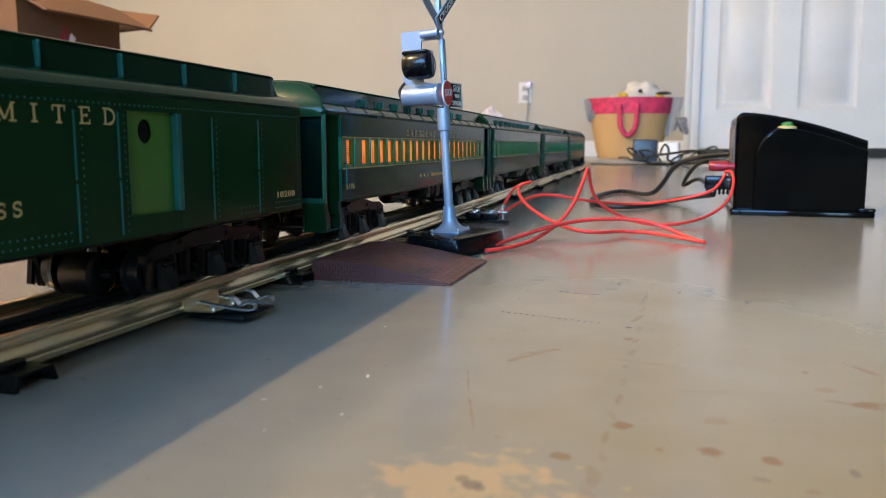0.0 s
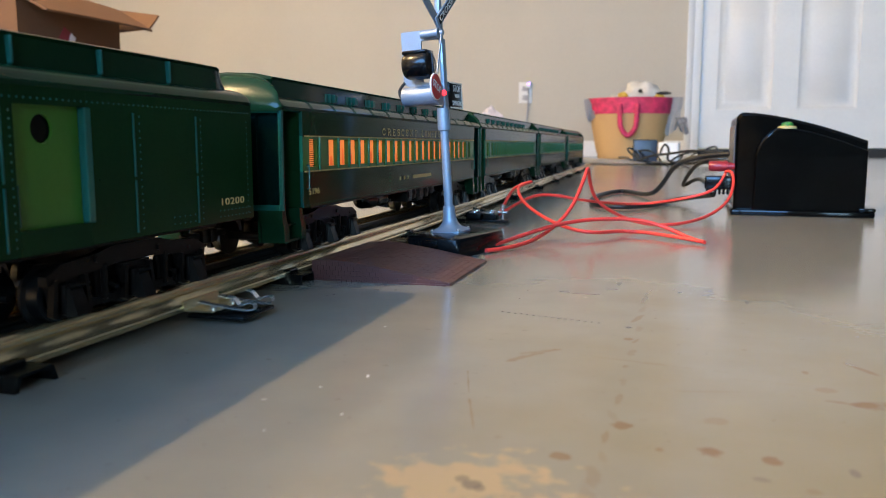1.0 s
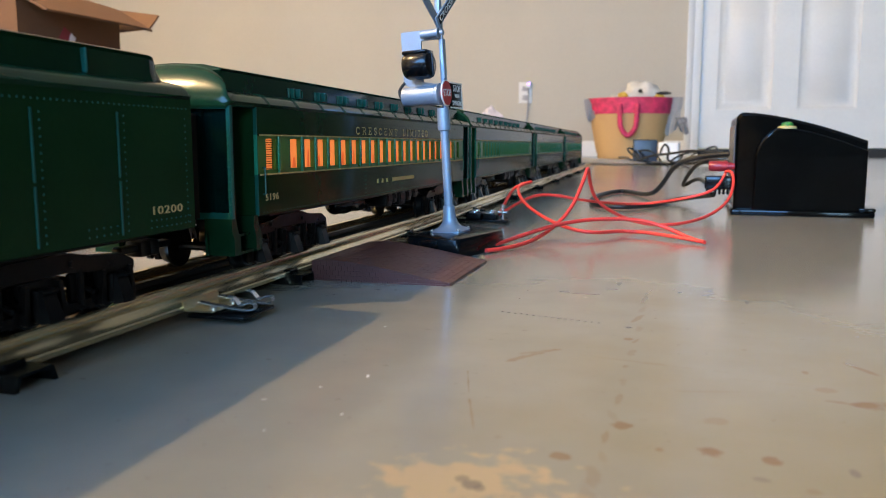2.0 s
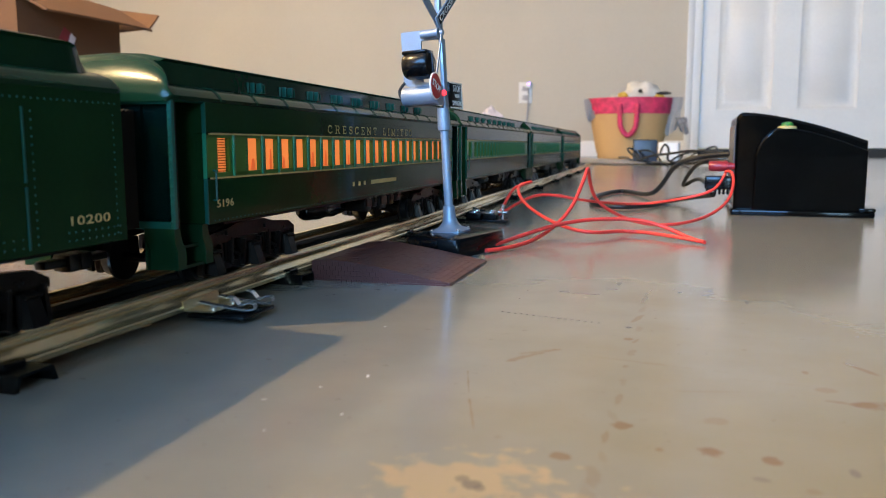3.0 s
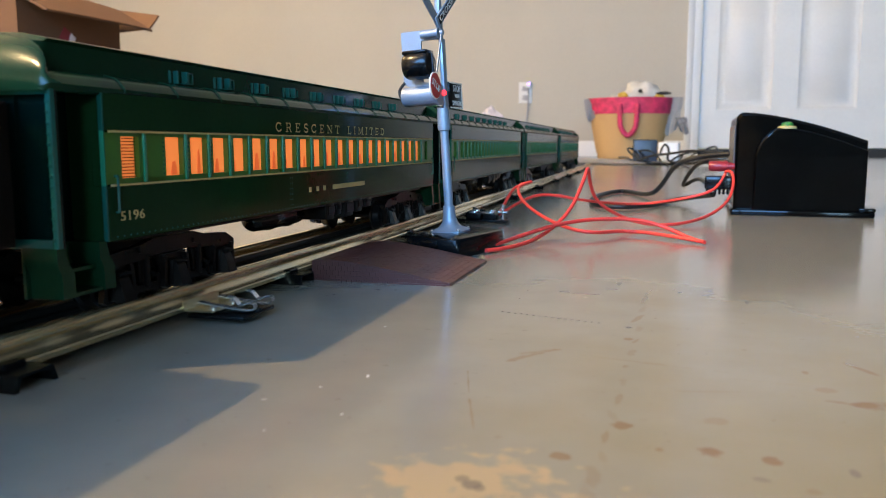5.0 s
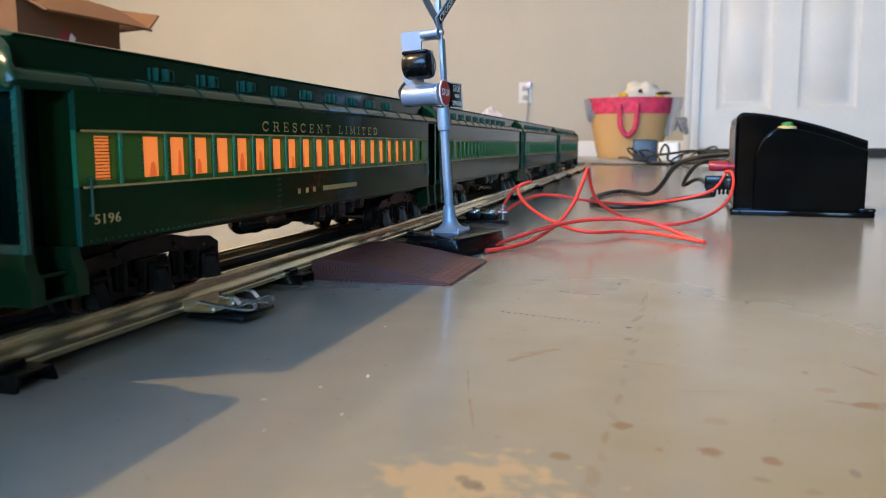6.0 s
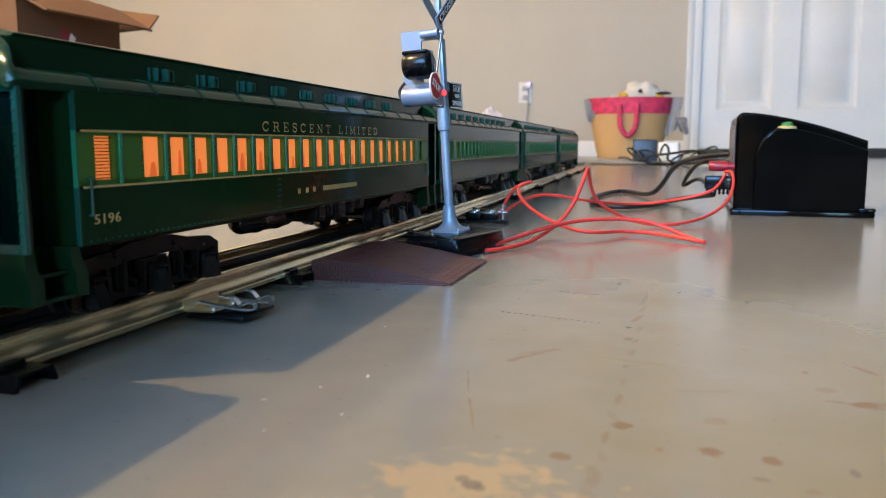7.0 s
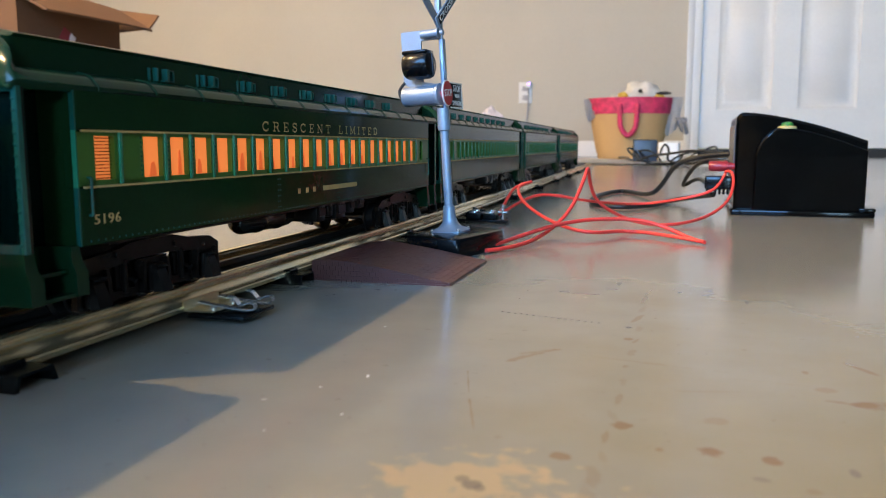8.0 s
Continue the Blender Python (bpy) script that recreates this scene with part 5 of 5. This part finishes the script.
def cable(name, label, category, paths, r, material):
    t = thing(name, label, category)
    for p in paths:
        part("strand", wire_mesh(p, r, material), material, t)


PATH_K2[3] = (0.018, 0.99, 0.010)
cable("red_wire", "thin red wire looping from the signal base to the transformer", "wire", [PATH_B], 0.00125, M_WIRE)
cable("red_wire", "thin red wire bent from signal base to track clip", "wire", [PATH_A, PATH_D, PATH_C], 0.00125, M_WIRE)
cable("red_wire", "thin red wire from the track clip to the transformer", "wire", [PATH_E], 0.00125, M_WIRE)
cable("electric_lead", "thick black power cord looped on the floor", "cord", [PATH_K], 0.0026, M_CORD)
cable("electric_lead", "black cord bent behind the transformer", "cord", [PATH_K2], 0.0022, M_CORD)
cable("thin_cable", "tangled thin black cables on the floor", "cable", [PATH_F1], 0.0035, M_CORD)
cable("thin_cable", "tangled thin black cables on the floor", "cable", [PATH_F2], 0.0035, M_CORD)
cable("thin_cable", "tangled thin black cables on the floor", "cable", [PATH_F3], 0.0035, M_CORD)


def curls(x, y, dx, turns, r, seed):
    """A loosely coiled cable: loops that creep sideways over the floor."""
    rnd = random.Random(seed)
    pts = []
    for k in range(turns * 7 + 1):
        a = k * math.tau / 7
        w = r * rnd.uniform(0.75, 1.25)
        pts.append((x + dx * k / (turns * 7) + w * math.cos(a), y + 2.6 * w * math.sin(a), 0.006 + 0.055 * (0.5 + 0.5 * math.sin(a * 0.83 + seed)) * rnd.uniform(0.5, 1.0)))
    return pts


cable("thin_cable", "coiled thin black cable on the floor by the adapters", "cable", [curls(0.020, 2.50, 0.140, 3, 0.034, 3)], 0.0030, M_CORD)
cable("thin_cable", "coiled thin black cable on the floor by the adapters", "cable", [curls(-0.110, 2.62, 0.075, 2, 0.028, 6)], 0.0030, M_CORD)

# ---- transformer ----
trans = thing("transformer", "glossy black toy train transformer with a green button", "transformer", pose(0.1165, 0.750, 0, 0, 0, -2))
bm = box((-0.0585, -0.006, 0.0), (0.0570, 0.150, 0.0052), 0.0015)
add_box(bm, (0.0440, -0.008, 0.0052), (0.0570, 0.012, 0.0085), 0.001)
part("foot_plate", bm, M_GLOSSBLACK, trans, "black foot plate")


def case_outline(inset):
    out = [(-0.0560 + inset, 0.0052), (-0.0560 + inset, 0.0840 - inset)]
    for k in range(5):
        a = math.pi - k * math.pi / 8
        out.append((-0.0500 + (0.006 - inset * 0.5) * math.cos(a) + inset * 0.5, 0.0850 + (0.006 - inset * 0.4) * math.sin(a) - inset))
    for k in range(1, 10):
        s = k / 9
        out.append((-0.0500 + 0.1015 * s - inset * s, 0.0910 - 0.0255 * s ** 1.55 - inset))
    out.append((0.0515 - inset, 0.0052))
    return out


bm = bmesh.new()
add_loft(bm, [[(x, y, z) for x, z in case_outline(i)] for y, i in ((0.0120, 0.0022), (0.0128, 0.0008), (0.0145, 0.0), (0.138, 0.0), (0.140, 0.002))])
part("case", bm, M_GLOSSBLACK, trans, "glossy black moulded case", smooth=18.0)
# raised side cheek with a rounded shoulder
cheek = [(-0.0405, 0.0054), (-0.0402, 0.0480), (-0.0385, 0.0580), (-0.0345, 0.0665), (-0.0285, 0.0730), (-0.0215, 0.0768), (-0.0130, 0.0772), (0.0050, 0.0735), (0.0280, 0.0660), (0.0500, 0.0575), (0.0500, 0.0054)]
bm = bmesh.new()
cx, cz = 0.005, 0.035
add_loft(bm, [[(cx + (x - cx) * s, y, cz + (z - cz) * s if z > 0.01 else z) for x, z in cheek] for y, s in ((0.013, 1.0), (0.0020, 1.0), (0.0006, 0.993), (-0.0002, 0.982), (-0.0005, 0.965))])
part("side_cheek", bm, M_GLOSSBLACK, trans, smooth=18.0)
bm = bmesh.new()
add_turned(bm, (-0.0145, 0.0065, 0.0760), (-0.0145, 0.0065, 0.0785), [(0, 0.0080), (0.6, 0.0080), (1.0, 0.0066)], 28)
part("button_ring", bm, M_GOLD, trans, "gold ring")
bm = bmesh.new()
add_turned(bm, (-0.0145, 0.0065, 0.0780), (-0.0145, 0.0065, 0.0824), [(0, 0.0054), (0.45, 0.0054), (0.75, 0.0045), (0.93, 0.0028), (1.0, 0.0010)], 9)
part("button", bm, M_GREENBTN, trans, "green button")
part("back_plate", box((-0.0572, 0.020, 0.030), (-0.0560, 0.130, 0.080), 0.0006), mat("grey_metal_plate", (0.20, 0.20, 0.205), 0.4, 0.6), trans, "grey metal back plate")
for y in (0.020, 0.050):
    bm = bmesh.new()
    add_turned(bm, (-0.0560, y, 0.0425), (-0.0780, y, 0.0425), [(0, 0.0030), (0.25, 0.0030), (0.26, 0.0044), (0.3, 0.0047), (0.95, 0.0044), (1.0, 0.0036)], 16)
    part("terminal_knob", bm, M_REDKNOB, trans, "dark red terminal knob")
bm = box((-0.0810, 0.022, 0.0210), (-0.0560, 0.040, 0.0335), 0.0018)
for k in range(6):
    add_box(bm, (-0.0795 + k * 0.0036, 0.0205, 0.0165), (-0.0777 + k * 0.0036, 0.036, 0.0225), 0.0004, 1)
part("cord_grip", bm, M_BLACK, trans, "ribbed black cord grip")

# ---- things by the far wall ----
bk = thing("toy_basket", "straw basket with a pink rim and handle, full of toys", "basket", pose(-0.158, 3.62, 0))
n = 48
bm = bmesh.new()
rows = []
for k in range(25):
    s = k / 24
    z = 0.010 + 0.212 * s
    rx = 0.132 + 0.043 * s ** 0.8
    wv = 0.0011 * (1 if k % 2 else -1)
    rows.append([((rx + wv * (1 if j % 2 else -1)) * math.cos(j * math.tau / n), (rx * 0.72 + wv * (1 if j % 2 else -1)) * math.sin(j * math.tau / n), z) for j in range(n)])
rows.insert(0, [(p[0] * 0.97, p[1] * 0.97, 0.0) for p in rows[0]])
add_loft(bm, rows)
part("basket_body", bm, M_STRAW, bk, "tan woven straw body")
bm = bmesh.new()
rows = []
for k in range(7):
    s = k / 6
    rx = 0.173 + 0.008 * s
    rows.append([((rx + 0.002 * ((j + k) % 2)) * math.cos(j * math.tau / n), (rx * 0.72 + 0.003) * math.sin(j * math.tau / n), 0.196 + 0.068 * s) for j in range(n)])
rows += [[(p[0] * 0.95, p[1] * 0.95, p[2] - 0.004) for p in rows[-1]], [(p[0] * 0.90, p[1] * 0.90, 0.215) for p in rows[-1]]]
add_loft(bm, rows)
part("rim", bm, M_PINK, bk, "pink woven rim")
pts = [(-0.035, -0.139, 0.235), (-0.034, -0.148, 0.180), (-0.030, -0.147, 0.135), (-0.008, -0.140, 0.103), (0.012, -0.140, 0.103), (0.034, -0.147, 0.135), (0.037, -0.148, 0.180), (0.038, -0.139, 0.235)]
part("handle", wire_mesh(pts, 0.0105, M_PINK), M_PINK, bk, "pink hanging handle")


def lump(name, parent_label, x, y, z, rx, ry, rz, material, seed, category="toy"):
    bm = bmesh.new()
    bmesh.ops.create_icosphere(bm, subdivisions=3, radius=1.0)
    for v in bm.verts:
        q = 1 + 0.28 * noise.noise(v.co * 1.6 + Vector((seed, 0, 0))) + 0.10 * noise.noise(v.co * 5 + Vector((0, seed, 0)))
        v.co = Vector((v.co.x * rx * q, v.co.y * ry * q, v.co.z * rz * q))
    ob = part(name, bm, material, None, m=pose(x, y, z))
    return tagged(ob, parent_label, category)


lump("plush_toy", "white plush toy lying on top of the basket", -0.110, 3.62, 0.275, 0.080, 0.06, 0.068, M_PLUSH, 2.0)
lump("plush_toy", "cream plush toy tucked in the basket", -0.205, 3.62, 0.250, 0.070, 0.06, 0.030, M_PLUSH, 5.0)
lump("toy_block", "small yellow toy in the basket", -0.185, 3.56, 0.275, 0.020, 0.02, 0.014, M_YELLOW, 7.0)
lump("toy_block", "small yellow toy in the basket", -0.040, 3.60, 0.270, 0.028, 0.02, 0.016, M_YELLOW, 9.0)
lump("toy_block", "small dark toy on the basket", -0.015, 3.58, 0.282, 0.032, 0.008, 0.007, M_DARK, 11.0)
lump("toy_eye", "small dark button on the white plush", -0.112, 3.545, 0.292, 0.010, 0.008, 0.008, M_DARK, 12.0)
def drape(label, x, y, z, w, drop, material, seed):
    """A cloth corner that hangs in folds over the basket's rim."""
    bm = bmesh.new()
    nu, nv = 16, 12
    g = []
    for i in range(nv + 1):
        v = i / nv
        ww = w * (1.0 - 0.35 * v * abs(math.sin(seed)))
        row = []
        for j in range(nu + 1):
            u = j / nu - 0.5
            fold = 0.006 * math.sin(u * 9 + seed) * (0.3 + v) + 0.006 * noise.noise((u * 5, v * 4, seed))
            hang = drop * v * (1 - 0.30 * abs(u + 0.2 * math.sin(seed)))
            row.append(bm.verts.new((x + u * ww + 0.02 * v * math.sin(seed * 2), y + fold - 0.02 * math.sin(min(1, v * 3) * math.pi / 2), z - hang)))
        g.append(row)
    for i in range(nv):
        for j in range(nu):
            bm.faces.new((g[i][j], g[i][j + 1], g[i + 1][j + 1], g[i + 1][j]))
    bmesh.ops.solidify(bm, geom=bm.faces[:], thickness=0.0025)
    return tagged(part("hanging_cloth", bm, material, None), label, "cloth")


drape("grey-white cloth hanging over the basket rim", -0.328, 3.58, 0.262, 0.055, 0.10, M_GREY, 1.3)
drape("white gauzy cloth hanging beside the basket", 0.035, 3.62, 0.268, 0.075, 0.17, M_GAUZE, 2.2)
drape("grey cloth end hanging beside the basket", 0.058, 3.59, 0.180, 0.050, 0.075, M_GREY, 4.1)
lump("paper_bag", "pale crumpled plastic behind the train", -0.905, 4.20, 0.125, 0.075, 0.07, 0.135, M_LILAC, 19.0, "plastic bag")

ad = thing("power_adapter", "dark blue box-shaped power adapter on the floor", "adapter", pose(-0.066, 2.75, 0, 0, 0, 6))
part("adapter_case", box((-0.038, -0.02, 0.0), (0.038, 0.03, 0.079), 0.004), M_BLUE, ad)
part("adapter_seam", box((-0.039, 0.004, 0.0), (0.039, 0.006, 0.080), 0.0), M_BLACK, ad)
ad = thing("power_adapter", "white box-shaped power adapter on the floor", "adapter", pose(0.012, 2.95, 0, 0, 0, -8))
part("adapter_case", box((-0.036, -0.02, 0.0), (0.036, 0.03, 0.072), 0.006), M_WHITE, ad)
part("adapter_seam", box((-0.037, 0.004, 0.0), (0.037, 0.006, 0.073), 0.0), M_GREY, ad)
bm = bmesh.new()
rows = []
g = [[None] * 9 for _ in range(6)]
for i in range(6):
    for j in range(9):
        g[i][j] = bm.verts.new((-0.34 + 0.055 * j + 0.01 * noise.noise((i, j, 0.5)), 2.55 + 0.13 * i, 0.004 + 0.012 * abs(noise.noise((i * 0.6, j * 0.6, 3.3)))))
for i in range(5):
    for j in range(8):
        bm.faces.new((g[i][j], g[i][j + 1], g[i + 1][j + 1], g[i + 1][j]))
bmesh.ops.solidify(bm, geom=bm.faces[:], thickness=0.003)
tagged(part("paper_sheet", bm, M_WHITE), "crumpled white paper lying on the floor", "paper")

# outlet with plug
ot = thing("wall_outlet", "white wall outlet with a plugged-in charger", "wall outlet", pose(-0.764, Y1, 0.352), kind="")
part("cover_plate", box((-0.037, -0.005, -0.058), (0.037, 0.0, 0.058), 0.003), M_WHITE, ot)
for z in (-0.028, 0.022):
    part("socket_face", box((-0.017, -0.008, z - 0.014), (0.017, -0.005, z + 0.014), 0.0015), M_GREY, ot)
ch = thing("charger", "small white charger with a violet light in the outlet", "charger", pose(-0.745, Y1 - 0.008, 0.392))
part("charger_case", box((-0.016, -0.022, -0.016), (0.016, 0.0, 0.016), 0.003), M_WHITE, ch)
part("charger_light", rod((0.004, -0.0225, 0.006), (0.004, -0.0215, 0.006), 0.0075, segs=14), M_LED, ch, "violet light")
part("charger_cord", wire_mesh([(0.0, -0.012, -0.016), (0.002, -0.014, -0.09), (-0.006, -0.012, -0.2), (-0.01, -0.012, -0.384)], 0.004, M_GREY), M_GREY, ch, "thin hanging cord")

# ---- cardboard box behind the train ----
cb = thing("cardboard_box", "open brown cardboard box with folded-out flaps on the floor", "cardboard box", pose(-1.409, 1.50, 0))
T, BW, BD, BH = 0.005, 0.42, 0.350, 0.415
for lo, hi in (((-BW, 0, 0), (0, T, BH)), ((-BW, BD - T, 0), (0, BD, BH)), ((-BW, T, 0), (-BW + T, BD - T, BH)), ((-T, T, 0), (0, BD - T, BH)), ((-BW + T, T, 0), (-T, BD - T, T))):
    part("box_wall", box(lo, hi), M_CARD, cb)


def flap(outline, wave):
    """Slightly bent cardboard sheet over an outline of (u, v)."""
    bm = bmesh.new()
    add_prism(bm, outline, "z", -T / 2, T / 2)
    bmesh.ops.subdivide_edges(bm, edges=bm.edges[:], cuts=3)
    for v in bm.verts:
        v.co.z += wave * math.sin(v.co.y * 9.0)
    return bm


part("side_flap", flap([(0.0, -0.055), (0.150, -0.060), (0.158, 0.10), (0.150, 0.300), (0.0, 0.345)], 0.004), M_CARD, cb, "bent cardboard flap catching the light", m=pose(0, 0, BH, 0, 26, 0))
part("back_flap", flap([(-BW, 0.0), (0.0, 0.0), (0.075, 0.03), (0.060, 0.10), (-BW, 0.14)], 0.0), M_CARD, cb, "cardboard flap folded outwards", m=pose(0, BD, BH - 0.055, 35, 6, 0))
part("front_flap", flap([(-BW, 0.0), (0.0, 0.0), (-0.01, -0.14), (-BW, -0.14)], 0.003), M_CARD, cb, "cardboard flap folded outwards", m=pose(0, 0, BH, -40, 0, 0))
bm = bmesh.new()
add_prism(bm, [(0.105, 0.285), (0.150, 0.275), (0.180, 0.325), (0.145, 0.345)], "x", 0.0, 0.0012)
part("tape", bm, M_REDKNOB, cb, "red tape")
bm = bmesh.new()
add_prism(bm, [(0.140, 0.272), (0.156, 0.276), (0.182, 0.322), (0.166, 0.334)], "x", 0.0012, 0.0018)
part("tape", bm, M_LILAC, cb, "pale tape")

# ---- motion ----
PITCH_CAR = 0.385
CARS = [(baggage, -0.0325, 0.1067), (coach, 0.3485, 0.1255)] + [(c, 0.3485 + PITCH_CAR * (i + 1), 0.1255) for i, c in enumerate(far_coaches)]
TRAVEL = [(0.0, 0.1826), (0.5, 0.1606), (1.0, 0.1396), (1.5, 0.1191), (2.0, 0.0994), (2.5, 0.0808), (3.0, 0.0636), (3.5, 0.0481), (4.0, 0.0344), (4.5, 0.0224), (5.0, 0.0112), (5.4, 0.0036), (5.75, 0.0), (6.2, 0.0), (8.0, 0.0)]


def car_pose(y, trucks):
    a, b = y - trucks, y + trucks
    xa, xb = track_x(a), track_x(b)
    return pose((xa + xb) / 2, y, 0, 0, 0, math.degrees(math.atan2(xa - xb, b - a)))


def swing_rows():
    """The arm swings with a period of two thirds of a second; it hangs a little longer at the ends."""
    rows = []
    peaks = [(0.05, 1), (0.47, -1), (0.72, 1), (1.10, -1), (1.38, 1), (1.74, -1), (2.06, 1), (2.42, -1), (2.74, 1), (3.08, -1), (3.38, 1), (3.77, -1), (4.03, 1), (4.41, -1), (4.70, 1), (5.08, -1), (5.37, 1), (5.76, -1),
             (6.10, 1), (6.43, -1), (6.72, 1), (7.08, -1), (7.40, 1), (7.72, -1), (8.02, 1)]
    for k in range(81):
        t = k / 10
        v = 1.0
        for (ta, sa), (tb, sb) in zip(peaks, peaks[1:]):
            if ta <= t <= tb:
                v = sa * math.cos(math.pi * (t - ta) / (tb - ta))
        rows.append((t, PIVOT @ Matrix.Rotation(radians(SWING_MID + SWING_AMP * v), 4, "X")))
    return rows


SWING_MID, SWING_AMP = -12.0, 17.0


for c in far_coaches[1:]:
    for o in c.children_recursive:
        if o.name.startswith("wheelset"):
            TURNING.append((o, o.matrix_basis.translation.y))


def motions():
    for car, y, trucks in CARS:
        walk(car, [(t, car_pose(y + s, trucks)) for t, s in TRAVEL])
    for w, dy in TURNING:
        walk(w, [(t, Matrix.Translation((0, dy, RAIL_TOP + 0.0075)) @ Matrix.Rotation(s / 0.0075, 4, "X")) for t, s in fine_travel()])
    walk(arm, swing_rows())


def fine_travel():
    """Travel in steps small enough for the turning wheels."""
    rows = [TRAVEL[0]]
    for (ta, sa), (tb, sb) in zip(TRAVEL, TRAVEL[1:]):
        n = max(1, math.ceil(abs(sb - sa) / 0.009))
        rows += [(ta + (tb - ta) * k / n, sa + (sb - sa) * k / n) for k in range(1, n + 1)]
    return rows


motions()
